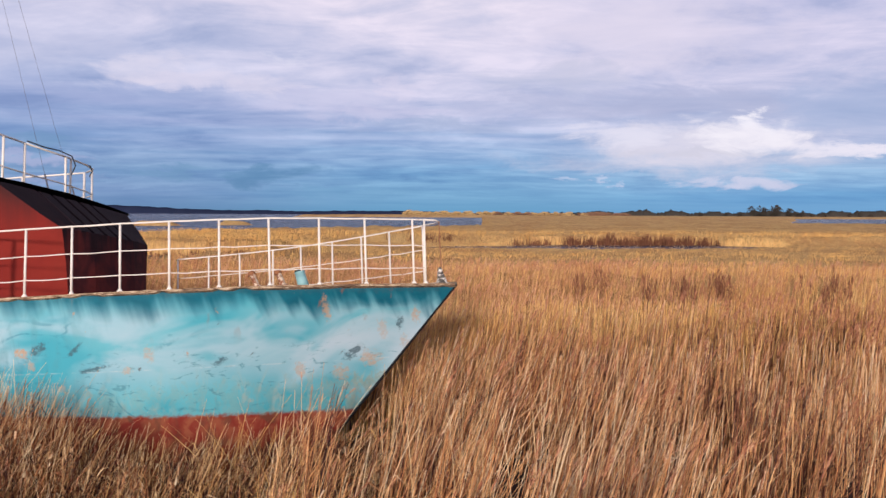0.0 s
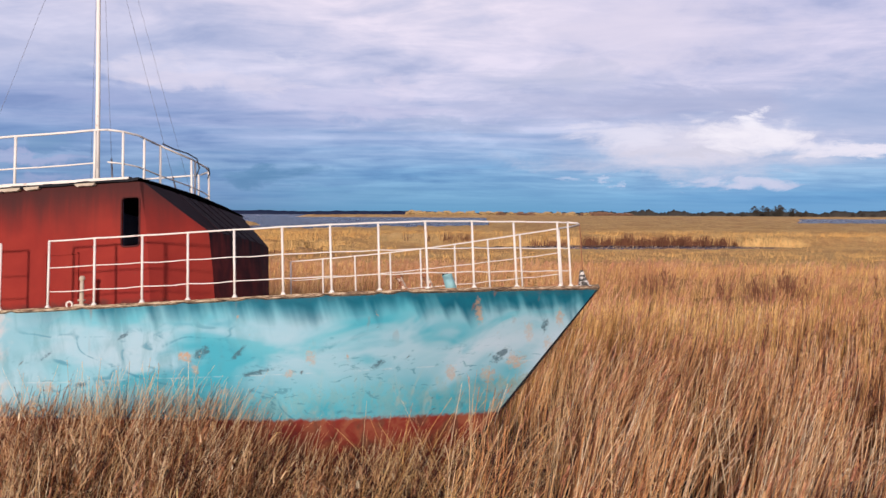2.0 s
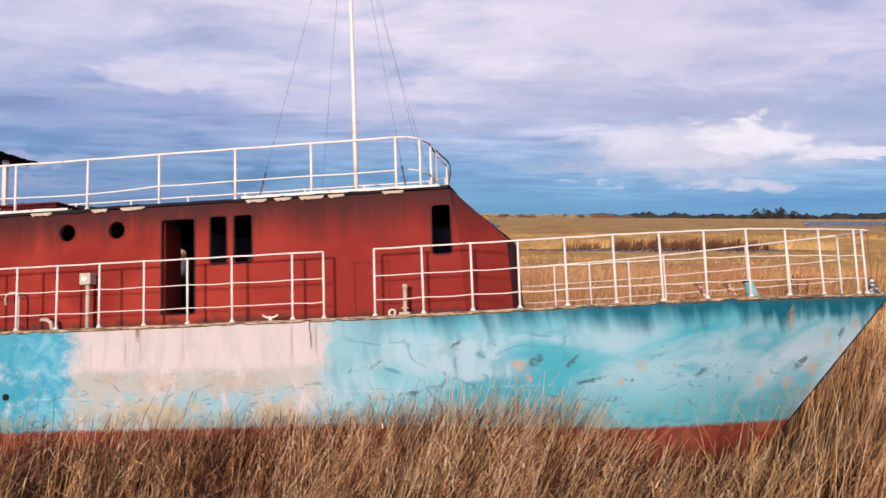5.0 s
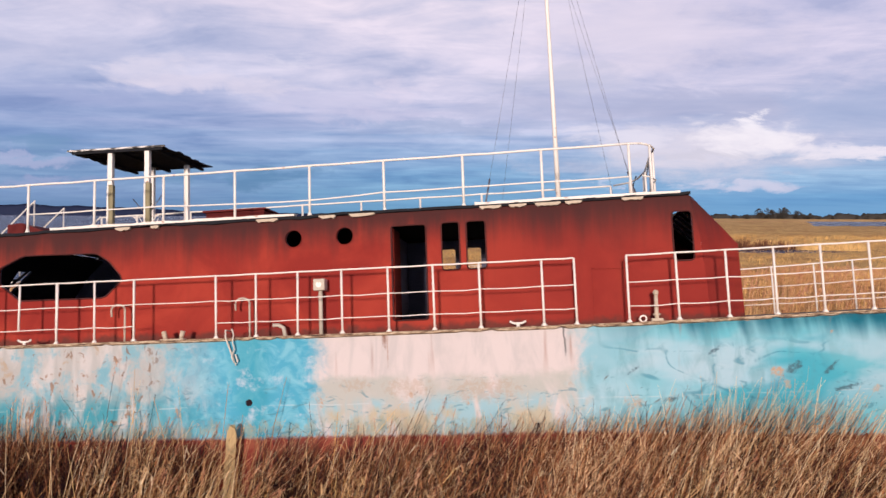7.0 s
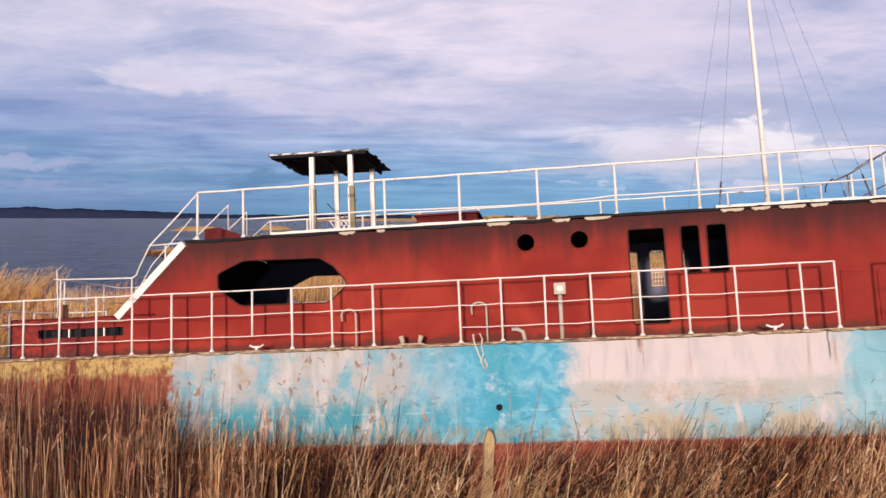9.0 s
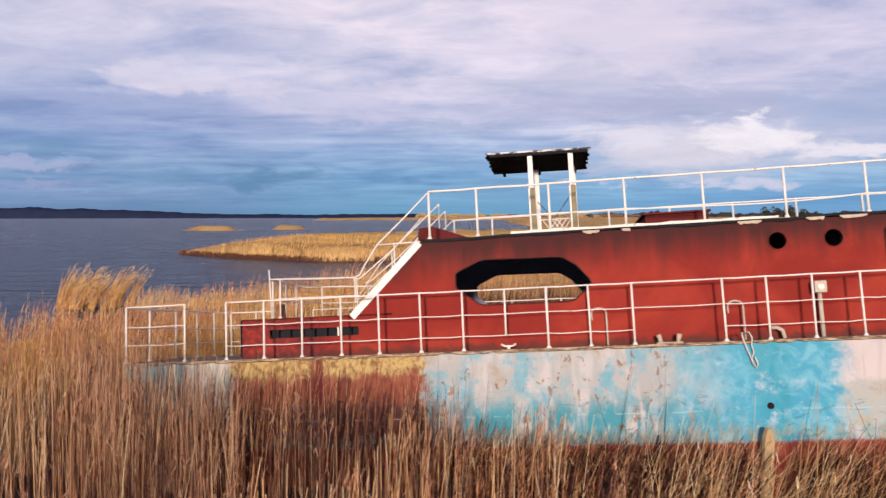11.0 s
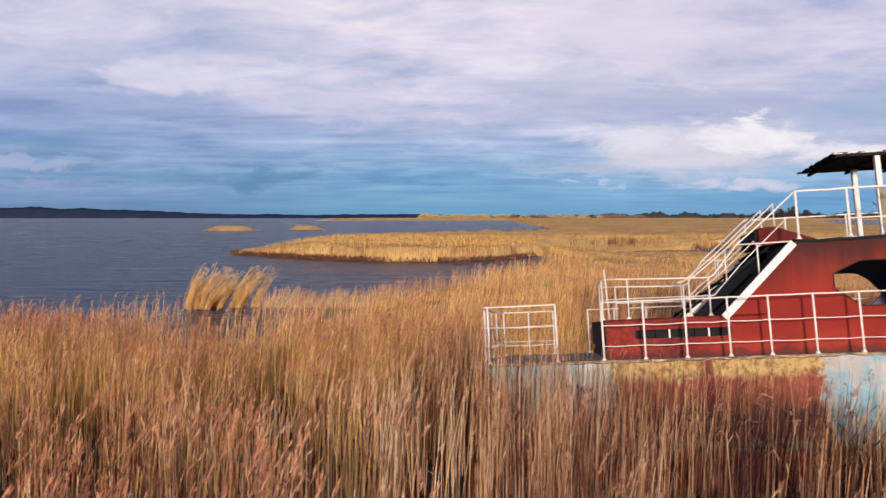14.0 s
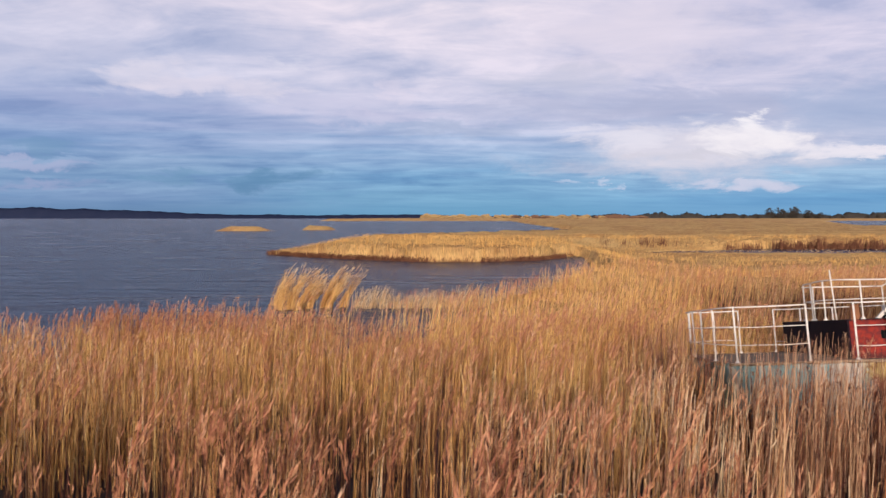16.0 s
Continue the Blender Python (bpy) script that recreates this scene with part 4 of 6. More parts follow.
for x0, x1 in ((-11.60, -11.29), (-11.17, -10.84)):
    bm = bmesh.new()
    z1 = 1.34 if x1 > -11.8 else 1.30
    for k in range(5):
        x = x0 + 0.03 + (x1 - x0 - 0.06) * k / 4
        box(bm, x - 0.006, x + 0.006, W - 0.09, W - 0.075, 0.94, z1)
    for k in range(5):
        z = 0.96 + (z1 - 0.96) * k / 4
        box(bm, x0, x1, W - 0.075, W - 0.062, z - 0.006, z + 0.006)
    part("window_grating", bm, M_WHITE, house, "pale wire grating across a far window")
# boards nailed over the windscreen, with slits of daylight between them
for k in range(5):
    y = -0.80 + 0.40 * k
    bm = bmesh.new()
    rows = []
    for f in (-0.04, 1.02):
        z, x = 1.22 + 0.72 * f, -6.51 - 0.81 * f - 0.012
        w0, w1 = y - 0.145, y + 0.145
        rows.append([(x, w0, z), (x, w1, z), (x - 0.03, w1, z - 0.02), (x - 0.03, w0, z - 0.02)])
    g = loft(bm, rows, closed=True)
    bm.faces.new(g[0])
    bm.faces.new(g[1][::-1])
    part("windscreen_board", bm, M_UNLIT, house, "dark board across the windscreen")
    bm = bmesh.new()
    rows = [[(x - 0.06, y - 0.03, z), (x - 0.06, y + 0.03, z), (x - 0.08, y + 0.03, z - 0.02), (x - 0.08, y - 0.03, z - 0.02)] for x, z in ((-6.55, 1.24), (-7.28, 1.89))]
    g = loft(bm, rows, closed=True)
    bm.faces.new(g[0])
    bm.faces.new(g[1][::-1])
    part("board_batten", bm, M_WHITE, house, "white batten behind the windscreen boards")
# sloping plate closing the after end under the stair
for y0, y1 in ((-2.0, -0.40), (0.06, 2.0)):
    part("after_plate", slope_plate(y0, y1), M_TAR, house, "dark sloping plate at the after end")
part("after_plate", slope_plate(-0.396, 0.056, 0.70, 1.0), M_TAR, house)
# dark plate added behind the vent slot so it looks unlit
part("vent_dark_plate", box(bmesh.new(), -23.72, -21.80, -W + 0.14, -W + 0.16, 0.20, 0.52), M_TAR, house)
# vent slot bars
for k in range(7):
    x = -23.45 + 0.24 * k
    part("vent_bar", box(bmesh.new(), x - 0.015, x + 0.015, -W + 0.01, -W + 0.03, 0.28, 0.45), M_WHITE if k in (2, 5) else M_TAR, house)
# hatch frames and doubling plates on the side
for x0, x1, z0, z1 in ((-9.10, -8.50, 0.0, 0.85),):
    bm = bmesh.new()
    for a in ((x0, x1, z1 - 0.03, z1), (x0, x0 + 0.03, z0, z1), (x1 - 0.03, x1, z0, z1)):
        box(bm, a[0], a[1], -W - 0.022, -W - 0.002, a[2], a[3])
    part("hatch_frame", bm, M_HOUSE, house)
for x, z in ((-14.24, 1.61), (-13.31, 1.61)):
    bm = bmesh.new()
    n = 20
    tube(bm, [(x + 0.16 * math.cos(2 * math.pi * k / n), -W - 0.004, z + 0.16 * math.sin(2 * math.pi * k / n)) for k in range(n + 1)], 0.012, 5)
    part("porthole_ring", bm, M_HOUSE, house)

# perished seals round the larger openings
for ring in HOLES[:4] + [BIG]:
    bm = bmesh.new()
    tube(bm, [(x, -W - 0.004, z) for x, z in ring + ring[:1]], 0.014, 5)
    part("window_seal", bm, M_SEAL, house, "perished grey window seal")

# roof: cambered slab with a ragged dark edge
bm = bmesh.new()
rows = []
for i in range(66):
    x = -20.60 + 13.16 * i / 65
    jag = edge_rng.uniform(-0.012, 0.012) + (0.022 * math.sin(x * 2.3) * math.sin(x * 0.9 + 1) if x < -12.8 else 0.01)
    out = 2.13 + edge_rng.uniform(-0.012, 0.012)
    rows.append([(x, -out, 1.965 + jag), (x, -out, 2.015 + jag * 0.8), (x, -1.2, 2.07), (x, 0, 2.10), (x, 1.2, 2.07), (x, out, 2.015), (x, out, 1.965), (x, 0, 2.02)])
loft(bm, rows, closed=True)
roof = part("roof", bm, M_TAR, ship, "dark felted cambered roof with ragged edges")
for x0, x1 in ((-11.0, -7.6), (-18.9, -14.2)):
    bm = bmesh.new()
    n = int((x1 - x0) / 0.2)
    loft(bm, [[(x0 + (x1 - x0) * k / n, -2.136, 2.012), (x0 + (x1 - x0) * k / n, -2.145, 2.045 + edge_rng.uniform(0, 0.02)), (x0 + (x1 - x0) * k / n, -2.02, 2.055), (x0 + (x1 - x0) * k / n, -2.02, 2.012)] for k in range(n + 1)], closed=True)
    part("roof_edge_strip", bm, M_WHITE, roof, "flaking white edge strip of the roof")
for x0, x1 in ((-10.92, -10.55), (-10.42, -10.12), (-9.98, -9.55), (-9.48, -9.2), (-8.55, -8.2), (-13.2, -12.75), (-13.75, -13.45), (-14.9, -14.5), (-17.6, -17.3), (-16.9, -16.75)):
    bm = bmesh.new()
    n = 8
    rows = []
    for k in range(n + 1):
        x = x0 + (x1 - x0) * k / n
        dz = 0.042 * min(1.0, 4.0 * math.sin(math.pi * k / n)) * edge_rng.uniform(0.45, 1.1)
        rows.append([(x, -2.15, 1.985), (x, -2.155, 1.965 - dz), (x, -2.10, 1.955 - dz * 0.8), (x, -2.09, 1.975)])
    loft(bm, rows, closed=True)
    part("peeling_strip", bm, M_CREAM, roof, "cream sealant peeling from the roof edge")


# ------------------------------------------------------------ rails
POSTS = {}


def post(parent, x, y, z0, z1, r=0.0185, foot=True):
    """An upright rail post on a small foot plate; posts of one length share a mesh."""
    key = (round(z1 - z0, 2), r, foot)
    if key not in POSTS:
        bm = tube(bmesh.new(), [(0, 0, 0), (0, 0, key[0] * 0.5), (0, 0, key[0])], r, 7)
        if foot:
            bmesh.ops.create_cone(bm, cap_ends=True, segments=8, radius1=0.055, radius2=r, depth=0.06, matrix=pose(0, 0, 0.03))
        me = bpy.data.meshes.new("post")
        bmesh.ops.recalc_face_normals(bm, faces=bm.faces)
        bm.to_mesh(me)
        bm.free()
        me.polygons.foreach_set("use_smooth", [True] * len(me.polygons))
        me.materials.append(M_WHITE)
        POSTS[key] = me
    ob = new("post", POSTS[key])
    ob.parent = parent
    ob.location = (x, y, z0)
    lean = edge_rng.uniform(-0.012, 0.012)
    ob.rotation_euler = (0, lean, edge_rng.uniform(0, 6))
    return ob


def loose(ob, label, category):
    """Makes a mesh drawn in the ship's own axes a thing of its own, lying on the ship."""
    ob.parent = None
    ob.matrix_world = SHIP
    return tagged(ob, label, category)


def sag(points, amount):
    out = []
    for a, b in zip(points, points[1:]):
        a, b = Vector(a), Vector(b)
        for k in range(3):
            p = a.lerp(b, k / 3)
            p.z += -amount * edge_rng.uniform(0.1, 1.0) * math.sin(math.pi * k / 3)
            out.append(p)
    return out + [Vector(points[-1])]


def deck_rail(xs, side, feet=None, bars=(0.60, 0.25), label="white-painted tubular deck railing"):
    """One run of railing along the deck edge: handrail, lower bars and posts."""
    def line(drop):
        return [(x, side * (half(x) - 0.06), deck_z(x) + (rail_z(x) - deck_z(x)) * drop) for x in xs]
    top = bar("handrail", sag(line(1.0), 0.008), 0.0140, M_WHITE, ship, label)
    for f in bars:
        bar("rail_bar", sag(line(f), 0.018), 0.0085, M_WHITE, top)
    for x in xs:
        post(top, x, side * (half(x) - 0.06), deck_z(x), rail_z(x))
    return top


BOW = [-8.6, -7.84, -7.08, -6.36, -5.64, -4.90, -4.18, -3.48, -2.76, -2.07, -1.40, -0.68, -0.50]
deck_rail(BOW, -1)
deck_rail([-6.53, -5.77, -5.01, -4.2, -3.50, -2.74, -2.02, -1.37, -0.64], 1)
bar("bow_rail", [(-0.50, -0.30, 1.14), (-0.32, -0.12, 1.14), (-0.28, 0.05, 1.13), (-0.40, 0.2, 1.13), (-0.64, 0.36, 1.13)], 0.017, M_WHITE, ship)
bar("jackstaff", [(-0.27, 0, 0.1), (-0.28, 0, 1.14)], 0.010, M_RUST, ship)
bm = bmesh.new()
bmesh.ops.create_cone(bm, cap_ends=True, segments=10, radius1=0.11, radius2=0.028, depth=0.30, matrix=pose(-0.28, 0, 0.17, 0, -6))
box(bm, -0.42, -0.14, -0.1, 0.1, 0.01, 0.05, bevel=0.01)
part("bow_fitting", bm, M_WORN, ship, "worn white cone-shaped bow fairlead")
MIDS = [-9.41, -9.92, -10.92, -11.67, -12.42, -13.20, -13.96, -14.68, -15.38]
deck_rail(MIDS, -1)
deck_rail([-15.38, -16.87], -1, bars=(0.60,))
deck_rail([-16.87, -17.60, -18.32], -1)
run = deck_rail([-18.32, -19.80, -20.56, -21.32, -22.02, -22.77, -23.50, -24.24], -1)
post(run, -19.05, -(half(-19.05) - 0.06), 0.16, 0.96, foot=False)
deck_rail([-26.36, -25.08], -1, bars=(0.64, 0.32))
deck_rail([-26.36, -25.75, -25.12], 1, bars=(0.64, 0.32))
deck_rail([-24.25, -23.6, -22.8, -21.6, -20.4, -19.2, -18.0, -16.8, -15.6], 1)
TRANSOM = [(-26.36, -2.39), (-26.47, -2.2), (-26.53, -1.2), (-26.55, 0.0), (-26.53, 1.2), (-26.47, 2.2), (-26.36, 2.39)]
aft = bar("handrail", [(x, y, 1.0) for x, y in TRANSOM], 0.015, M_WHITE, ship, "white railing round the stern")
for z in (0.61, 0.27):
    bar("rail_bar", [(x, y, z) for x, y in TRANSOM], 0.010, M_WHITE, aft)
for x, y in ((-26.53, -1.25), (-26.55, -0.1), (-26.54, 0.9), (-26.50, 1.7)):
    post(aft, x, y, -0.08, 1.0)

# roof railing
RT = [-20.45, -19.53, -18.17, -16.79, -15.40, -13.99, -12.62, -11.21, -9.84, -8.36]
near_line = [(x, -1.9, 2.95) for x in RT]
front_curve = [(-8.15, -1.86, 2.95), (-7.98, -1.68, 2.95), (-7.87, -1.39, 2.95), (-7.86, -0.66, 2.94), (-7.80, 0.45, 2.93), (-7.86, 1.2, 2.93), (-8.0, 1.65, 2.94), (-8.3, 1.88, 2.94)]
far_line = [(x, 1.9, 2.94) for x in RT[::-1]]
top = bar("handrail", sag(near_line, 0.012), 0.021, M_WHITE, ship, "white tubular railing round the roof")
bar("handrail", front_curve[:4], 0.019, M_WHITE, ship, "bent front of the roof railing")
bar("handrail", [near_line[-1], front_curve[0]], 0.019, M_WHITE, ship)
bar("handrail", front_curve[3:], 0.019, M_WHITE, ship)
far_top = bar("handrail", sag(far_line, 0.012), 0.019, M_WHITE, ship, "white tubular railing on the far roof edge")


def dip(x):
    return 2.38 - 0.10 * math.exp(-((x + 14.6) / 0.9) ** 2)


bar("rail_bar", sag([(x, -1.9, dip(x)) for x in RT[1:]], 0.012), 0.014, M_WHITE, top)
bar("rail_bar", [(x, y, z - 0.56) for x, y, z in front_curve], 0.014, M_WHITE, top)
bar("rail_bar", [(x, 1.9, 2.40) for x in RT[::-1]], 0.013, M_WHITE, far_top)
for x in RT:
    post(top, x, -1.9, 2.03, 2.95, 0.024)
    post(far_top, x, 1.9, 2.03, 2.94, 0.024)
for x, y in ((-7.98, -1.68), (-7.87, -1.2), (-7.86, -0.66), (-7.80, 0.45), (-7.82, 0.62), (-7.98, 1.6)):
    post(top, x, y, 2.03, 2.94, 0.022)
loose(bar("hose", [(-7.84, -0.62, 2.99), (-7.80, -0.25, 2.97), (-7.76, 0.2, 2.99), (-7.74, 0.55, 2.96), (-7.76, 0.7, 2.80), (-7.80, 0.62, 2.60)], 0.013, M_BLACK, ship, "black hose draped over the roof railing"), "black rubber hose hanging from the white roof railing", "hose")
loose(bar("hose", [(-7.90, 1.1, 2.96), (-7.89, 1.40, 2.95), (-7.92, 1.50, 2.86), (-7.95, 1.46, 2.74)], 0.013, M_BLACK, ship, "black hose hanging from the roof railing"), "black rubber hose hanging from the white roof railing", "hose")

# mast with stays
mast = bar("mast", [(-9.54, 0, 2.05), (-9.55, 0, 4.5), (-9.57, 0, 7.0), (-9.58, 0, 9.6)], 0.050, M_WHITE, ship, "tall white-painted mast", 10, 0.030)
part("mast_step", box(bmesh.new(), -9.85, -9.4, -0.15, 0.15, 2.06, 2.13, bevel=0.01), M_RUST, mast)
for a, b in (((-9.57, 0, 9.2), (-10.85, -1.75, 2.05)), ((-9.57, 0, 9.2), (-8.25, -1.55, 2.05)), ((-9.57, 0, 9.2), (-8.25, 1.55, 2.05)), ((-9.57, 0, 9.2), (-10.85, 1.75, 2.05)), ((-9.57, 0, 8.4), (-7.95, 0.2, 2.1))):
    a, b = Vector(a), Vector(b)
    stay = bar("stay", [a, a.lerp(b, 0.5), b], 0.003, M_WIRE, mast, "thin rusted wire stay", 5)
    bar("turnbuckle", [b, b.lerp(a, 0.07)], 0.016, M_WIRE, stay, "", 6)

# canopy on four posts
canopy_posts = ((-18.50, -0.85, True), (-17.69, -0.87, True), (-18.40, 0.58, False), (-17.60, 0.60, False))
tilt = Matrix.Translation((-18.33, 0.05, 3.78)) @ pose(0, 0, 0, 0.6, 0.8, 0)
canopy = part("canopy", box(bmesh.new(), -0.98, 0.98, -1.0, -0.94, -0.035, 0.02, tilt, 0.006), M_TAR, ship, "small flat canopy with dark slatted underside on four posts")
for k in range(12):
    y = -0.97 + 0.182 * k
    jut = edge_rng.uniform(-0.03, 0.03)
    part("roof_slat", box(bmesh.new(), -1.05 + jut * (k > 0), 1.03 + jut, y, y + 0.168, 0.024, 0.044, tilt @ pose(0, 0, 0, edge_rng.uniform(-1.5, 1.5))), M_TAR, canopy)
for x in (-0.80, 0.0, 0.8):
    part("batten", box(bmesh.new(), x - 0.03, x + 0.03, -0.94, 1.16, -0.03, 0.022, tilt), M_TAR, canopy)
part("fascia", box(bmesh.new(), -1.06, 1.05, -1.030, -1.002, 0.018, 0.052, tilt), M_WORN, canopy, "flaking white fascia board")
for x, y, bare in canopy_posts:
    part("canopy_post", box(bmesh.new(), x - 0.05, x + 0.05, y - 0.05, y + 0.05, 2.06 if not bare else 3.08, 3.75, bevel=0.008), M_WHITE, canopy, "white-painted upper post")
    if bare:
        part("canopy_post", box(bmesh.new(), x - 0.025, x + 0.07, y - 0.045, y + 0.045, 2.06, 3.075, bevel=0.008), M_LICHEN, canopy, "bare lichen-grey lower post")
        part("canopy_post", box(bmesh.new(), x - 0.065, x - 0.029, y - 0.045, y + 0.045, 2.06, 3.075, bevel=0.008), M_WHITE, canopy)
# white lattice frame and dark braces beneath it
bm = bmesh.new()
for k in range(4):
    tube(bm, [(-18.32 + 0.1 * k, -0.3, 2.07), (-18.02 + 0.1 * k, -0.3, 2.50)], 0.010, 5)
    tube(bm, [(-18.02 + 0.1 * k, -0.28, 2.07), (-18.32 + 0.1 * k, -0.28, 2.50)], 0.010, 5)
tube(bm, [(-18.34, -0.29, 2.50), (-17.7, -0.29, 2.50)], 0.012, 5)
loose(part("folding_frame", bm, M_WHITE, ship, "white criss-cross folding frame on the roof"), "white criss-cross folding frame standing on the roof", "frame")
for a, b in (((-18.40, -0.2, 2.9), (-18.1, -0.2, 2.55)), ((-17.75, -0.2, 2.95), (-18.05, -0.2, 2.55)), ((-18.1, -0.2, 2.5), (-18.1, -0.2, 2.07))):
    bar("brace", [a, b], 0.010, M_WIRE, canopy)
bar("stair_brace", [(-20.46, 0.52, 2.93), (-20.9, 0.52, 2.62), (-21.3, 0.52, 2.25)], 0.016, M_WIRE, ship, "dark bent bar at the stair head")
# roof hatches
hatch = part("roof_hatch", box(bmesh.new(), -16.35, -15.16, -1.1, 0.2, 2.06, 2.34, bevel=0.02), M_MAROON, ship, "red steel hatch box on the roof")
bm = bmesh.new()
box(bm, -16.40, -15.12, -1.14, 0.24, 2.345, 2.385, bevel=0.01)
part("hatch_lid", bm, M_MAROON, hatch)
bm = bmesh.new()
rows = [[(-20.86, y, 2.06), (-20.86, y, 2.42), (-20.55, y, 2.44), (-19.7, y, 2.12), (-19.7, y, 2.06)] for y in (-0.75, 0.75)]
g = loft(bm, rows, closed=True)
bm.faces.new(g[0])
bm.faces.new(g[1][::-1])
part("companion_hatch", bm, M_MAROON, ship, "sloping red companion hatch at the stair head")
# a near-black plate gives the companionway its unlit look
part("hatch_dark_plate", box(bmesh.new(), -20.90, -20.864, -0.6, 0.6, 2.10, 2.38), M_TAR, ship, "dark plate drawn as the unlit companionway opening")

# aft: white coaming planks, stair, upper stern deck
for side in (-1, 1):
    bm = bmesh.new()
    for a, b in (((-20.62, 1.947), (-21.957, 0.617)),):
        d = Vector((b[0] - a[0], 0, b[1] - a[1]))
        n = Vector((d.z, 0, -d.x)).normalized() * 0.07
        p, q = Vector((a[0], 0, a[1])), Vector((b[0], 0, b[1]))
        loft(bm, [[v + Vector((0, side * (W - 0.01), 0)) for v in (p + n, p - n * 0.9, q - n * 0.9, q + n)], [v + Vector((0, side * (W + 0.06), 0)) for v in (p + n, p - n * 0.9, q - n * 0.9, q + n)]], closed=True)
        fs = list(bm.verts)
        bm.faces.new(fs[:4])
        bm.faces.new(fs[4:][::-1])
    part("coaming_plank", bm, M_WHITE, ship, "broad white sloping plank closing the deckhouse side")
for y0, y1 in ((-2.0, -0.40), (0.06, 2.0)):
    bm = bmesh.new()
    loft(bm, [[(-20.62, y, 1.96), (-20.80, y, 1.55), (-21.2, y, 1.0), (-21.3, y, 0.66)] for y in (y0, (y0 + y1) / 2, y1)])
    part("aft_bulkhead", bm, M_TAR, ship, "dark raked aft bulkhead")
part("stern_deck", box(bmesh.new(), -24.16, -21.2, -2.07, 2.07, 0.63, 0.665), M_TAR, ship, "dark upper stern deck")
# red end wall coloured near black for the shade it stands in
part("stern_house_end", box(bmesh.new(), -24.19, -24.15, -2.07, 2.07, -0.14, 0.66), M_UNLIT, ship, "aft end of the stern house, painted dark for its shade")
stair = bar("stair_string", [(-20.6, -0.45, 2.05), (-22.5, -0.45, 0.68)], 0.03, M_TAR, ship, "steep dark steel stair with white handrails")
bar("stair_string", [(-20.6, 0.45, 2.05), (-22.5, 0.45, 0.68)], 0.03, M_TAR, stair)
for k in range(7):
    f = (k + 0.5) / 7
    x, z = -20.6 - 1.9 * f, 2.05 - 1.37 * f
    part("tread", box(bmesh.new(), x - 0.11, x + 0.11, -0.44, 0.44, z - 0.012, z + 0.012), M_TAR, stair)
for y in (-0.48, 0.48):
    run = bar("stair_rail", [(-20.45, y, 2.95), (-21.52, y, 2.01), (-22.20, y, 1.48), (-22.34, y, 1.45)], 0.015, M_WHITE, ship, "bent white stair handrail")
    bar("rail_bar", [(-20.6, y, 2.45), (-21.5, y, 1.65), (-22.27, y, 1.02)], 0.010, M_WHITE, run)
    post(run, -20.46, y, 2.06, 2.95, 0.016)
    post(run, -22.27, y, 0.67, 1.46, 0.016)
    post(run, -21.5, y, 1.4, 2.03, 0.016, False)
for side in (-1, 1):
    up = bar("handrail", [(-20.45, 1.86 * side, 2.95), (-21.0, 1.78 * side, 2.46), (-21.53, 1.69 * side, 2.02), (-21.85, 1.52 * side, 1.62), (-21.95, 1.46 * side, 1.47), (-22.06, 1.43 * side, 1.42), (-22.8, 1.42 * side, 1.44), (-23.63, 1.40 * side, 1.47)], 0.016, M_WHITE, ship, "bent white railing of the stair and the upper stern deck")
    bar("rail_bar", [(-20.6, 1.84 * side, 2.47), (-21.5, 1.69 * side, 1.62), (-21.98, 1.45 * side, 1.06), (-23.63, 1.40 * side, 1.08)], 0.010, M_WHITE, up)
    bar("rail_bar", [(-21.53, 1.69 * side, 2.01), (-20.60, 1.88 * side, 2.0)], 0.014, M_WHITE, up)
    post(up, -22.06, 1.43 * side, 0.67, 1.42, 0.016)
    post(up, -23.63, 1.40 * side, 0.67, 1.47, 0.016)
    post(up, -21.18, 1.75 * side, 1.35, 2.0, 0.016, False)
back = bar("handrail", [(-23.63, -1.40, 1.47), (-23.95, -1.15, 1.50), (-24.08, -0.62, 1.52), (-24.08, 0.6, 1.50), (-23.93, 1.2, 1.46), (-23.63, 1.40, 1.47)], 0.015, M_WHITE, ship, "white railing across the upper stern deck")
bar("rail_bar", [(-23.63, -1.40, 1.08), (-24.06, -0.62, 1.10), (-24.06, 0.6, 1.10), (-23.63, 1.40, 1.08)], 0.010, M_WHITE, back)
for x, y in ((-24.08, -0.62), (-24.08, 0.15), (-24.05, 0.75)):
    post(back, x, y, 0.67, 1.51, 0.016)
bar("ensign_staff", [(-23.98, -0.95, 0.67), (-24.03, -0.95, 1.72)], 0.014, M_WHITE, ship, "thin white ensign staff")
bm = bmesh.new()
bmesh.ops.create_cone(bm, cap_ends=True, segments=12, radius1=0.11, radius2=0.09, depth=0.3, matrix=pose(-23.7, -1.2, 0.82))
box(bm, -23.82, -23.58, -1.3, -1.1, 0.66, 0.70, bevel=0.01)
part("mooring_post", bm, M_RUST, ship, "rusty stub mooring post")

# deck fittings
for x, z1 in ((-17.42, 0.53), (-15.10, 0.55)):
    y = -2.3
    arc = [(x - 0.12, y, z1 - 0.17), (x - 0.13, y, z1 - 0.06)] + [(x - 0.0 + 0.13 * math.cos(radians(a)), y, z1 - 0.05 + 0.09 * math.sin(radians(a))) for a in (150, 120, 90, 60, 30, 0)] + [(x + 0.13, y, 0.2), (x + 0.13, y, -0.09)]
    bar("vent_pipe", arc, 0.017, M_GREY, ship, "pale gooseneck vent pipe on the side deck")
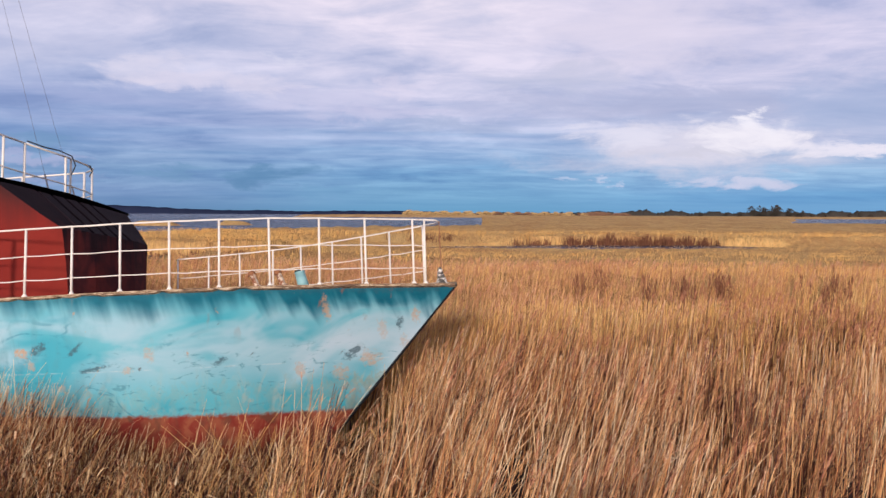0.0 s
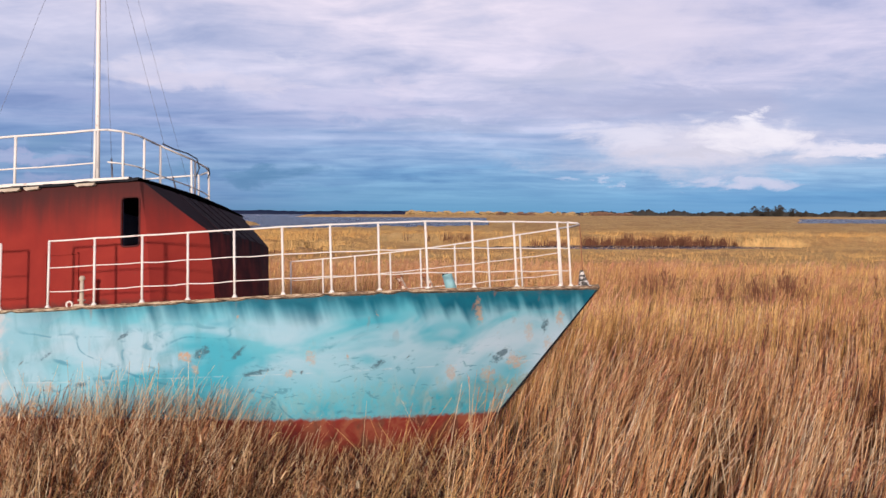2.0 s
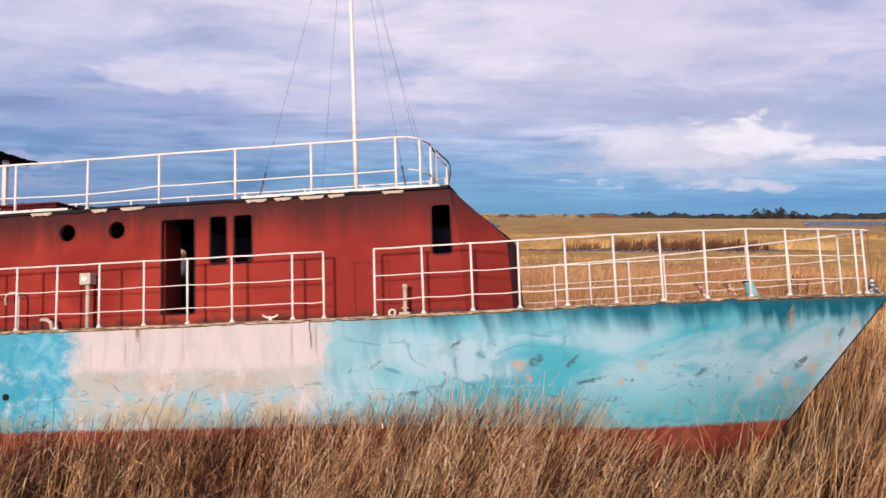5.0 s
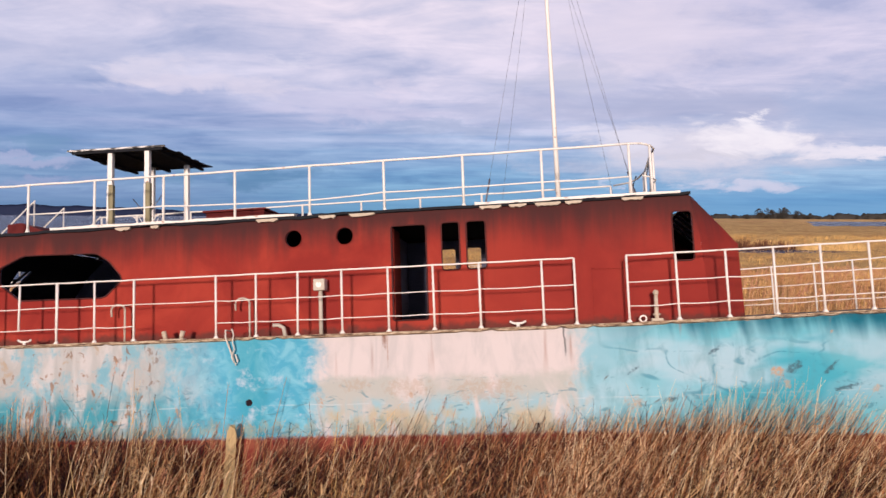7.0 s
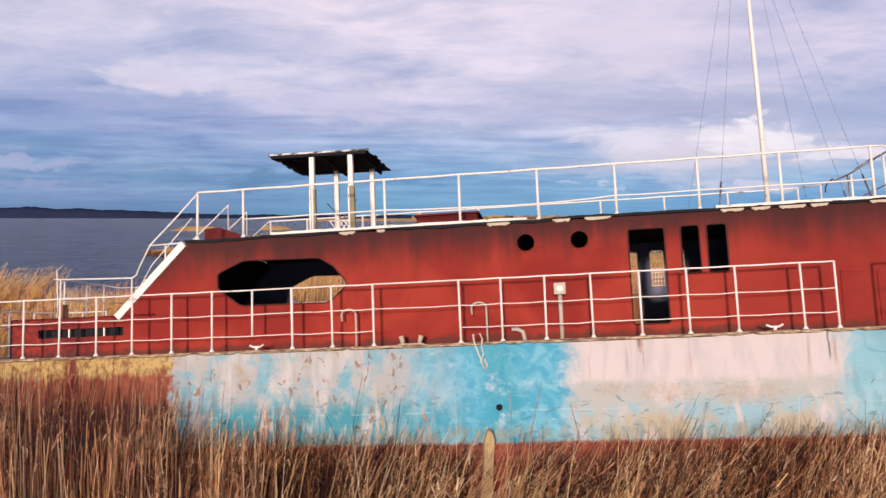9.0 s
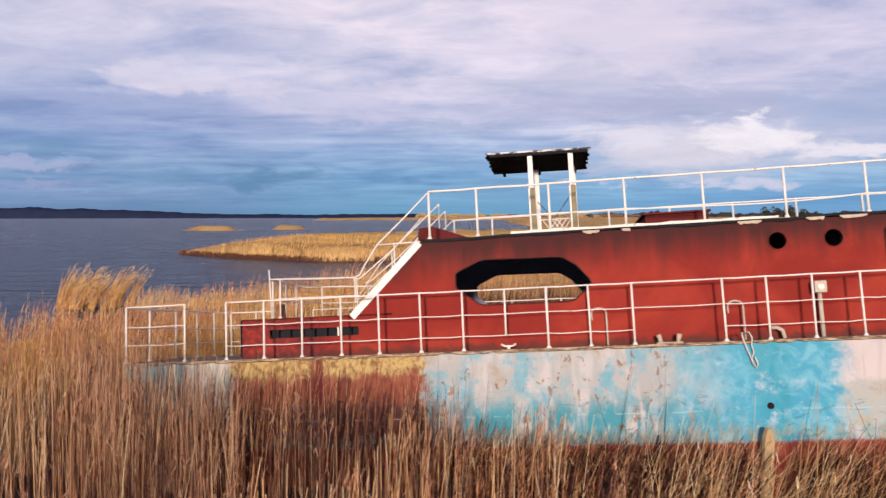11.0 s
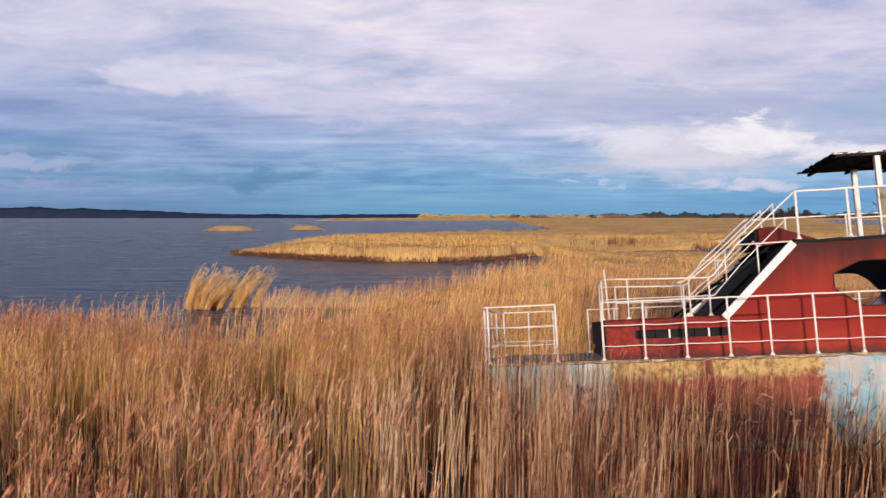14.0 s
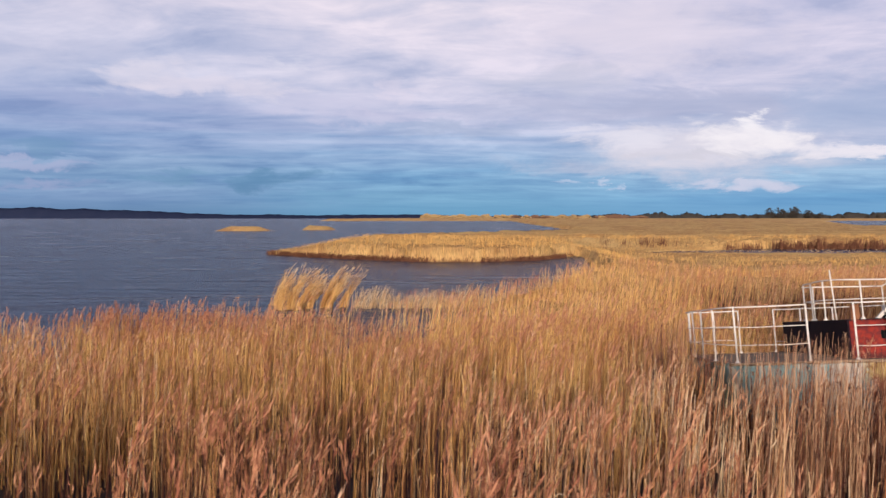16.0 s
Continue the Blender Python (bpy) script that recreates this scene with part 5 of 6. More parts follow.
bar("vent_pipe", [(-14.55, -2.3, 0.10), (-14.45, -2.3, 0.10), (-14.36, -2.3, 0.05), (-14.33, -2.3, -0.09)], 0.035, M_GREY, ship, "short bent vent pipe")
pedestal = bar("pedestal", [(-13.70, -2.28, -0.09), (-13.70, -2.28, 0.68)], 0.035, M_GREY, ship, "grey pedestal with a square valve box", 10)
part("valve_box", box(bmesh.new(), -13.80, -13.60, -2.38, -2.19, 0.66, 0.86, bevel=0.015), M_GREY, pedestal)
bm = bmesh.new()
bmesh.ops.create_cone(bm, cap_ends=True, segments=14, radius1=0.05, radius2=0.05, depth=0.02, matrix=pose(-13.70, -2.385, 0.76, 90))
part("valve_dial", bm, M_WHITE, pedestal)


def bollard(x, y, w=0.22, label="pale twin-horned mooring bollard on the deck edge"):
    z = deck_z(x)
    base = part("bollard", box(bmesh.new(), x - w, x + w, y - 0.06, y + 0.06, z + 0.0, z + 0.03, bevel=0.008), M_CREAM, ship, label)
    for s in (-1, 1):
        bar("horn", [(x + s * w * 0.65, y, z + 0.03), (x + s * w * 0.8, y, z + 0.16)], 0.035, M_CREAM, base, "", 8, 0.045)


def cleat(x, y):
    z = deck_z(x)
    c = bar("cleat", [(x - 0.13, y, z + 0.10), (x - 0.06, y, z + 0.065), (x + 0.06, y, z + 0.065), (x + 0.13, y, z + 0.10)], 0.018, M_WHITE, ship, "small white horned cleat")
    bar("cleat_foot", [(x, y, z), (x, y, z + 0.07)], 0.03, M_WHITE, c)


bollard(-16.27, -2.5)
for x in (-10.34, -19.02):
    cleat(x, -2.58)
mooring_post = bar("mooring_post", [(-8.16, -2.5, -0.06), (-8.16, -2.5, 0.05), (-8.155, -2.5, 0.35)], 0.036, M_CREAM, ship, "rust-streaked cream mooring post with a ball top", 12, 0.030)
bar("post_flange", [(-8.16, -2.5, 0.02), (-8.16, -2.5, 0.045)], 0.060, M_CREAM, mooring_post, "", 12)
part("post_base", box(bmesh.new(), -8.25, -8.07, -2.58, -2.42, -0.085, -0.03, bevel=0.01), M_CREAM, mooring_post)
bm = bmesh.new()
bmesh.ops.create_uvsphere(bm, u_segments=12, v_segments=8, radius=0.046, matrix=Matrix.Translation((-8.155, -2.5, 0.375)))
part("ball_top", bm, M_CREAM, mooring_post, "round cream knob", smooth=True)
bm = bmesh.new()
tube(bm, [(-8.37 + 0.05 * math.cos(2 * math.pi * k / 12), -2.5, -0.03 + 0.05 * math.sin(2 * math.pi * k / 12)) for k in range(13)], 0.014, 6)
part("ring_bolt", bm, M_WHITE, ship, "white ring bolt")
for x0 in (-3.30, -2.84):
    bitt = bar("bow_bitt", [(x0, -0.9, 0.05), (x0 - 0.03, -0.9, 0.15), (x0 - 0.09, -0.9, 0.28)], 0.052, M_BITT, ship, "rusty bow mooring bitt with flaking white paint", 10, 0.046)
    bar("bitt_head", [(x0 - 0.085, -0.9, 0.265), (x0 - 0.10, -0.9, 0.30), (x0 - 0.115, -0.9, 0.325)], 0.068, M_RUST, bitt, "rusty mushroom head", 10, 0.05)
    bar("bitt_flange", [(x0, -0.9, 0.05), (x0 - 0.006, -0.9, 0.085)], 0.085, M_BITT, bitt, "", 12, 0.07)
part("bitt_base", box(bmesh.new(), -3.6, -2.7, -1.05, -0.75, 0.02, 0.07, bevel=0.01), M_RUST, ship, "rusty bitt base plate")
bucket = bar("bow_bucket", [(-2.50, -0.84, 0.02), (-2.53, -0.84, 0.14), (-2.57, -0.84, 0.285)], 0.098, M_CYAN, ship, "pale turquoise bucket", 16, 0.082)
loose(bucket, "pale turquoise bucket with a dark cap on the bow deck", "bucket")
bar("bucket_cap", [(-2.60, -0.84, 0.28), (-2.607, -0.84, 0.315)], 0.062, M_TAR, bucket, "dark cap", 12, 0.05)
bar("bucket_rim", [(-2.568, -0.84, 0.272), (-2.572, -0.84, 0.29)], 0.090, M_CYAN, bucket, "", 16)
loose(bar("mooring_rope", [(-15.14, -2.70, 0.02), (-15.16, -2.86, 0.04), (-15.15, -2.88, -0.08), (-15.11, -2.87, -0.20), (-15.06, -2.86, -0.34), (-15.02, -2.86, -0.46), (-14.98, -2.86, -0.54), (-14.95, -2.86, -0.47), (-14.99, -2.87, -0.36)], 0.014, M_ROPE, ship, "frayed pale rope hanging over the hull side", 6), "frayed pale mooring rope hanging over the deck edge", "rope")
loose(bar("mooring_rope", [(-15.10, -2.70, 0.03), (-15.05, -2.86, 0.05), (-15.01, -2.88, -0.04), (-15.03, -2.88, -0.16), (-15.00, -2.87, -0.28), (-15.05, -2.88, -0.40), (-15.01, -2.87, -0.50)], 0.012, M_ROPE, ship, "", 6), "frayed pale mooring rope hanging over the deck edge", "rope")

# leaning stake against the hull
stake = new("stake")
stake.location = (-15.20, 11.42, 0.0)
stake.rotation_euler = (radians(-4), radians(3.5), radians(12))
tagged(stake, "weathered split timber stake leaning beside the hull", "stake")
bm = bmesh.new()
rows = []
for z, f in ((-0.3, 1.0), (0.4, 1.02), (1.0, 0.96), (1.42, 0.92), (1.56, 0.45)):
    rows.append([(-0.088 * f, -0.05, z), (0.078 * f, -0.055, z - 0.04 * (z > 1.5)), (0.075 * f, 0.05, z), (-0.08 * f, 0.045, z)])
g = loft(bm, rows, closed=True)
bm.faces.new(g[0])
bm.faces.new(g[-1][::-1])
part("stake_body", bm, M_POST, stake)

# ---------------------------------------------------------------- reeds
rng = np.random.default_rng(7)
SHIP_INV = np.array(SHIP.inverted())


def off_ship(x, y, z=1.0):
    """True where a stalk does not stand inside the hull."""
    p = np.stack([x, y, np.full_like(x, z), np.ones_like(x)])
    q = SHIP_INV @ p
    half = np.interp(q[0], HB_X[::-1], HB_Y[::-1], left=0, right=0) * 0.97 + 0.06
    clear = (np.abs(x + 15.22) < 0.14) & (y > 10.6) & (y < 11.7)
    return ~((np.abs(q[1]) < half) & (q[0] < -1.0) & (q[0] > -26.55)) & ~clear


def scatter(n, x0, x1, y0, y1, fade=0.0):
    x = rng.uniform(x0, x1, n)
    y = y0 + (y1 - y0) * rng.uniform(0, 1, n) ** (1 + fade)
    ok = (dry(x, y) > 0.15) & off_ship(x, y)
    clump = lattice(x * 3.1, y * 2.2, 21) * 0.5 + lattice(x * 1.1, y * 0.9, 22) * 0.35 + lattice(x * 0.3, y * 0.3, 23) * 0.3
    thin = 0.10 * smooth01(x, -26, -24) * smooth01(x, -17, -19) * smooth01(y, 13, 11.5)
    thin = thin + 0.12 * smooth01(x, -25.5, -24) * smooth01(x, -18.5, -20.5) * smooth01(y, 8.6, 9.6) * smooth01(y, 13.5, 13)
    gap = 0.36 * smooth01(lattice(x * 1.3, y * 0.6, 24), 0.50, 0.78) * smooth01(y, 13.5, 11)
    thin = thin + 0.06 * smooth01(x, -27, -25) * smooth01(x, -16, -18) * smooth01(y, 13.5, 12)
    ok &= clump > rng.uniform(0.36, 0.78, n) + thin + gap + 0.07 * smooth01(y, 10.5, 8.0)
    return x[ok], y[ok]


def stalks(x, y, h, lean, width, sides=3, rings=3, z0=0.05):
    """Tapered stalks that bend along lean (n x 2, metres at the tip)."""
    n = len(x)
    t = np.linspace(0, 1, rings)
    a = np.linspace(0, 2 * np.pi, sides, endpoint=False)[None] + rng.uniform(0, 6, n)[:, None]
    cx = x[:, None] + lean[:, :1] * t ** 1.7
    cy = y[:, None] + lean[:, 1:] * t ** 1.7
    bent = np.minimum(np.hypot(lean[:, 0], lean[:, 1]) / h, 0.95)
    cz = z0 + (h * np.sqrt(1 - 0.6 * bent ** 2))[:, None] * t
    r = width[:, None] * (1 - 0.55 * t)
    v = np.empty((n, rings, sides, 3))
    v[..., 0] = cx[:, :, None] + r[:, :, None] * np.cos(a)[:, None]
    v[..., 1] = cy[:, :, None] + r[:, :, None] * np.sin(a)[:, None]
    v[..., 2] = cz[:, :, None]
    k = np.arange(rings - 1)[:, None] * sides + np.arange(sides)[None]
    k2 = np.arange(rings - 1)[:, None] * sides + (np.arange(sides)[None] + 1) % sides
    q = np.stack([k, k2, k2 + sides, k + sides], -1).reshape(-1, 4)
    quads = q[None] + (np.arange(n) * rings * sides)[:, None, None]
    tip = np.stack([cx[:, -1], cy[:, -1], cz[:, -1]], 1)
    return v.reshape(-1, 3), quads.reshape(-1, 4), tip


def leaves(x, y, h, lean, size, per=1):
    """Long dry leaves that leave the stalk part of the way up and droop."""
    x, y, h, lean = (np.repeat(v, per, axis=0) for v in (x, y, h, lean))
    n = len(x)
    t = rng.uniform(0.25, 0.85, n)
    base = np.stack([x + lean[:, 0] * t ** 1.7, y + lean[:, 1] * t ** 1.7, 0.05 + h * t * 0.97], 1)
    a = rng.uniform(0, 2 * np.pi, n)
    out = np.stack([np.cos(a), np.sin(a), np.zeros(n)], 1)
    out[:, 0] += 0.3
    out *= 0.62
    length = size * rng.uniform(0.5, 1.2, n)[:, None]
    wide = np.stack([-np.sin(a), np.cos(a), rng.uniform(-0.5, 0.5, n)], 1) * rng.uniform(0.005, 0.011, n)[:, None]
    up = np.array([0, 0, 1.0])
    mid = base + out * length * 0.45 + up * length * 0.38
    end = base + out * length * 1.0 + up * length * rng.uniform(-0.25, 0.35, n)[:, None]
    v = np.stack([base - wide, base + wide, mid + wide, mid - wide, end + wide * 0.2, end - wide * 0.2], 1)
    q = np.array([[0, 1, 2, 3], [3, 2, 4, 5]])[None] + (np.arange(n) * 6)[:, None, None]
    return v.reshape(-1, 3), q.reshape(-1, 4)


def plumes(tip, size, droop):
    """Feathery heads: several ragged blades fanned round a nodding axis."""
    n, blades = len(tip), 11
    axis_dir = np.stack([droop[:, 0], droop[:, 1], np.ones(n)], 1)
    axis_dir /= np.linalg.norm(axis_dir, axis=1)[:, None]
    vs = []
    for b in range(blades):
        a = rng.uniform(0, 2 * np.pi, n)
        side = np.stack([np.cos(a), np.sin(a), rng.uniform(-0.3, 0.3, n)], 1)
        start = tip + axis_dir * (size * (b / blades - 0.35))[:, None]
        reach = (size * rng.uniform(0.35, 0.6, n))[:, None]
        end = start + axis_dir * reach + side * reach * rng.uniform(0.15, 0.5, n)[:, None]
        wide = np.cross(axis_dir, side) * (size * rng.uniform(0.012, 0.034, n))[:, None]
        mid = (start + end) / 2 + side * reach * 0.1
        vs.append(np.stack([start, mid - wide, end, mid + wide], 1))
    v = np.stack(vs, 1).reshape(-1, 3)
    return v, np.arange(len(v)).reshape(-1, 4)


def join(parts):
    vs, qs, off = [], [], 0
    for v, q in parts:
        vs.append(v)
        qs.append(q + off)
        off += len(v)
    return np.concatenate(vs), np.concatenate(qs)


def wind(n, push, spread):
    return np.stack([rng.normal(push, spread, n), rng.normal(0.02, spread, n)], 1)


def tall_reeds(name, label, x, y, height, push, thick, leaf_per=1, with_plumes=1.0, head=0.24, sides=3, straw=None):
    n = len(x)
    h = height * reed_height(x, y) * (0.62 + 0.46 * rng.uniform(0, 1, n) ** 0.6) * (0.92 + 0.16 * lattice(x * 0.3, y * 0.3, 31))
    lean = wind(n, push, 0.09) * h[:, None] * 0.6
    v, q, tip = stalks(x, y, h, lean, thick * rng.uniform(0.7, 1.3, n), sides)
    made = [(v, q)]
    if leaf_per:
        made.append(leaves(x[::2], y[::2], h[::2], lean[::2], 0.36, leaf_per))
    bed = link(name, np_mesh(name, *join(made)), straw or M_REED)
    tagged(bed, label, "reeds", kind="stuff")
    some = rng.uniform(0, 1, n) < with_plumes * (1 + 0.65 * smooth01(x, -26, -30))
    heads = link("reed_plumes", np_mesh("reed_plumes", *plumes(tip[some], head * rng.uniform(0.7, 1.3, some.sum()) * (1 + 0.75 * smooth01(y[some], 11.5, 9) * smooth01(x[some], -26, -30)), lean[some] / h[some][:, None] + np.stack([rng.normal(0.25, 0.2, some.sum()), rng.normal(0, 0.2, some.sum())], 1))), M_PLUME, bed)
    tagged(heads, "feathery brown seed heads of the reeds", kind="stuff")
    return bed


def tangle(x, y):
    """Where the reeds in front of the hull are beaten down: 1 inside, 0 outside."""
    return smooth01(x, -18.8, -16.8) * smooth01(x, -0.6, -3.2) * smooth01(y, 13.5, 12.8)


def hollow(x, y):
    """Bare dark hollows among the bent reeds."""
    return np.maximum(smooth01(blob(x, y, -7.5, 8.9, 1.5, 1.3), 0.0, 0.45), smooth01(blob(x, y, -16.0, 9.2, 1.3, 1.3), 0.0, 0.45))


def rusty_patch(x, y):
    """A darker patch of old reeds behind the stern."""
    return smooth01(blob(x, y, -18.2, 28.0, 5.0, 7.0) + 0.5 * (lattice(x * 0.5, y * 0.35, 93) - 0.5), 0.0, 0.35)


def tawny_belt(x, y):
    """How much of the marsh behind the ship has browner reeds."""
    edge = 10 * (lattice(x * 0.11, y * 0.11, 91) - 0.5)
    b = smooth01(x + edge * 0.6, -24, -17) * smooth01(y + edge, 21, 27) * smooth01(y + edge, 78, 56)
    b = b * (0.45 + 0.55 * smooth01(x, 16, 2)) * (0.55 + 0.45 * smooth01(lattice(x * 0.2, y * 0.16, 92), 0.3, 0.6))
    return np.maximum(b, rusty_patch(x, y))


# standing reeds before and beside the ship
x, y = scatter(100000, -50, 17, 6.2, 21)
keep = rng.uniform(0, 1, len(x)) > tangle(x, y) * 1.02
x, y = x[keep], y[keep]
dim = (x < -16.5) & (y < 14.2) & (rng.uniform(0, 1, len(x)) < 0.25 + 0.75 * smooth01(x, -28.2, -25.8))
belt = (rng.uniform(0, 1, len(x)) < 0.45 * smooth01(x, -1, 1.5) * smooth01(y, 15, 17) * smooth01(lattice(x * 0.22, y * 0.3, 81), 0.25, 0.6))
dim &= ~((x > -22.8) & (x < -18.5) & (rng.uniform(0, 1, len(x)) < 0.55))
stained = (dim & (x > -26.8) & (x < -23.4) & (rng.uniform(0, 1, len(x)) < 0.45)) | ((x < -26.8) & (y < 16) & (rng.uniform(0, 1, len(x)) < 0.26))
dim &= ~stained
lit = ~dim & ~stained & ~belt & (((x < -16) & (y > 14.5)) | ((x < -28.5) & (rng.uniform(0, 1, len(x)) < smooth01(y, 8.5, 13))))
ripe = ~dim & ~stained & ~belt & ~lit & (rng.uniform(0, 1, len(x)) < 0.75 * smooth01(y + 3 * (lattice(x * 0.3, y * 0.3, 82) - 0.5), 14.0, 16.5))
gold = ~dim & ~stained & ~belt & ~lit & ~ripe
tall_reeds("reeds", "bright straw-coloured reeds along the lake shore", x[lit], y[lit], 1.0, 0.06, 0.0082, 1, 0.34, 0.24, 3, M_GOLD)
tall_reeds("reeds", "tall dry golden reeds standing dense at the shore", x[gold], y[gold], 1.0, 0.05 + 0.32 * np.exp(-((x[gold] - 0.5) / 3.2) ** 2), 0.0092, 1, 0.16, 0.20)
tall_reeds("reeds", "ripe golden reeds beyond the bow", x[ripe], y[ripe], 1.0, 0.10, 0.0084, 0, 0.22, 0.20, 3, M_GOLD)
tall_reeds("reeds", "rust-brown reeds in a belt beyond the bow", x[belt], y[belt], 1.0, 0.15, 0.0085, 1, 0.5, 0.22, 3, M_FRINGE)
tall_reeds("reeds", "dry reeds standing before the ship's quarter, gap shade in their colour", x[dim], y[dim], 1.0, 0.05, 0.0066, 0, 0.10, 0.20, 3, M_DIM)
tall_reeds("reeds", "rust-stained old reeds among those along the shore", x[stained], y[stained], 1.0, 0.06, 0.0070, 0, 0.40, 0.22, 3, M_FRINGE)
x, y = scatter(80000, -46, 45, 19, 48, 0.2)
tawny = rng.uniform(0, 1, len(x)) < tawny_belt(x, y)
tall_reeds("reeds", "dry golden reeds farther back in the marsh", x[~tawny], y[~tawny], 1.0, 0.14, 0.011, 0, 0.30, 0.26, 3, M_GOLD)
rusty = tawny & (rng.uniform(0, 1, len(x)) < 0.85 * rusty_patch(x, y))
tawny &= ~rusty
tall_reeds("reeds", "tawny brown reeds in a wide belt behind the ship", x[tawny], y[tawny], 1.0, 0.14, 0.011, 0, 0.40, 0.28, 3, M_TAWNY)
tall_reeds("reeds", "dark rust-brown old reeds behind the stern", x[rusty], y[rusty], 1.0, 0.14, 0.011, 0, 0.20, 0.26, 3, M_FRINGE)
x, y = scatter(90000, -60, 95, 44, 130, 0.3)
tawny = rng.uniform(0, 1, len(x)) < tawny_belt(x, y)
tall_reeds("reeds", "distant golden reeds across the marsh", x[~tawny], y[~tawny], 1.0, 0.16, 0.026, 0, 0.0, 0.4, 3, M_FARREED)
tall_reeds("reeds", "distant tawny reeds across the marsh", x[tawny], y[tawny], 1.0, 0.16, 0.026, 0, 0.0, 0.4, 3, M_TAWNY)
# the same marsh goes on this side of the ship
x, y = scatter(70000, -50, 17, -9, 6.2)
tall_reeds("reeds", "dry reeds filling the marsh this side of the ship", x, y, 0.95, 0.10, 0.0088, 0, 0.15, 0.22)
# bent, broken reeds in front of the hull
x, y = scatter(62000, -19.5, 1.5, 6.2, 13.2)
keep = rng.uniform(0, 1, len(x)) < tangle(x, y) * (0.62 - 0.58 * smooth01(lattice(x * 0.55, y * 0.75, 35), 0.42, 0.68)) * (1 - 0.8 * hollow(x, y))
x, y = x[keep], y[keep]
n = len(x)
h = rng.uniform(0.9, 2.1, n) * (0.72 + 0.5 * lattice(x * 0.5, y * 0.5, 33)) * (1 + 0.30 * smooth01(x, -12, -8) * smooth01(y, 9.2, 10.6)) * (1 - 0.50 * np.exp(-((x + 15.3) / 1.1) ** 2)) * (1 - 0.08 * smooth01(x, -6.3, -5.3) * smooth01(x, -0.8, -2.2) * smooth01(y, 9.3, 10.6))
sway = 0.42 + 0.55 * (lattice(x * 0.9, y * 0.9, 34) - 0.5)
wild = rng.uniform(0, 1, n) < 0.58
lean = np.stack([np.where(wild, rng.normal(0.2, 0.7, n), rng.normal(sway, 0.12)), np.where(wild, rng.normal(0, 0.5, n), rng.normal(0.05, 0.15, n))], 1) * h[:, None]
tip = stalks(x, y, h, lean, np.full(n, 0.006), 3, 5)[2]
some = rng.uniform(0, 1, n) < 0.4
tone_x = np.where(rng.uniform(0, 1, n) < 0.16 + 0.72 * smooth01(x, -7.0, -4.6), 1.0, 0.0)
tone_x = np.where(rng.uniform(0, 1, n) < 0.12 + 0.24 * smooth01(x, -7.0, -4.6), 2.0, tone_x)
for kind, where, straw in (("bent and broken brown reeds beside the hull, gap shade in their colour", tone_x < 0.5, M_BENT), ("golden-brown reeds drooping round the bow", (tone_x >= 0.5) & (tone_x < 2), M_GOLD), ("pale broken straws lying across the bent reeds", tone_x >= 2, M_PALE)):
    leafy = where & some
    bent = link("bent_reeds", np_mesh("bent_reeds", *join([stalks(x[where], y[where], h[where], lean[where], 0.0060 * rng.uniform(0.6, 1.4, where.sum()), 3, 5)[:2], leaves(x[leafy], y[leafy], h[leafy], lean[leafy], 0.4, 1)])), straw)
    tagged(bent, kind, "reeds", kind="stuff")
    heads = where & (rng.uniform(0, 1, n) < 0.12)
    link("reed_plumes", np_mesh("reed_plumes", *plumes(tip[heads], 0.16 * rng.uniform(0.7, 1.3, heads.sum()), lean[heads] * 0.7)), M_PLUME, bent)
# long loose straws blown over to one side before the hull
x, y = scatter(8000, -18.5, 1.5, 7.0, 12.4)
keep = rng.uniform(0, 1, len(x)) < tangle(x, y) * (0.25 + 0.75 * smooth01(lattice(x * 0.7, y * 0.7, 36), 0.35, 0.65)) * (1 - 0.4 * hollow(x, y))
x, y = x[keep], y[keep]
n = len(x)
h = rng.uniform(0.9, 1.75, n)
lean = np.stack([rng.normal(0.60, 0.28, n), rng.normal(-0.05, 0.30, n)], 1) * h[:, None]
v, q, tip = stalks(x, y, h, lean, rng.uniform(0.0040, 0.0075, n), 3, 6)
straws = link("loose_straws", np_mesh("loose_straws", v, q), M_PALE)
tagged(straws, "long bleached straws bent over before the hull", "reeds", kind="stuff")
tagged(link("reed_plumes", np_mesh("reed_plumes", *plumes(tip[::4], 0.17 * rng.uniform(0.7, 1.3, len(tip[::4])), lean[::4] * 0.8)), M_PLUME, straws), "small brown seed heads", kind="stuff")
# a fringe of reeds hard against the hull
n = 10500
lx = rng.uniform(-26.6, -1.2, n)
ly = -(np.interp(-lx, [-a for a in HB_X], HB_Y) + 0.10 + 0.75 * rng.uniform(0, 1, n) ** 1.4)
spot = np.array(SHIP) @ np.stack([lx, ly, np.full(n, -2.6), np.ones(n)])
x, y = spot[0], spot[1]
stern = smooth01(x, -19.5, -21.5)
h = (1.36 + 0.22 * smooth01(x, -10.5, -9) * smooth01(x, -4.5, -6) + 0.46 * smooth01(x, -14, -10) * smooth01(x, -5.0, -6.8) + 0.12 * smooth01(x, -9, -7.5) * smooth01(x, -5.6, -6.4) - 0.05 * smooth01(x, -6.3, -5.3) + 0.75 * stern) * rng.uniform(0.62, 1.10, n)
keep = (rng.uniform(0, 1, n) < 0.60 + 0.40 * smooth01(x, -15, -11) * smooth01(x, -2.5, -5) - 0.38 * stern) & (np.abs(x + 15.2) > 0.4)
x, y, h = x[keep], y[keep], h[keep]
n = len(x)
lean = np.stack([rng.normal(0.28, 0.2, n), rng.normal(-0.08, 0.1, n)], 1) * h[:, None] * (1 - 0.7 * smooth01(x, -19.5, -21.5))[:, None]
faded = rng.uniform(0, 1, n) < 0.12 + 0.25 * smooth01(x, -9.5, -7.5)
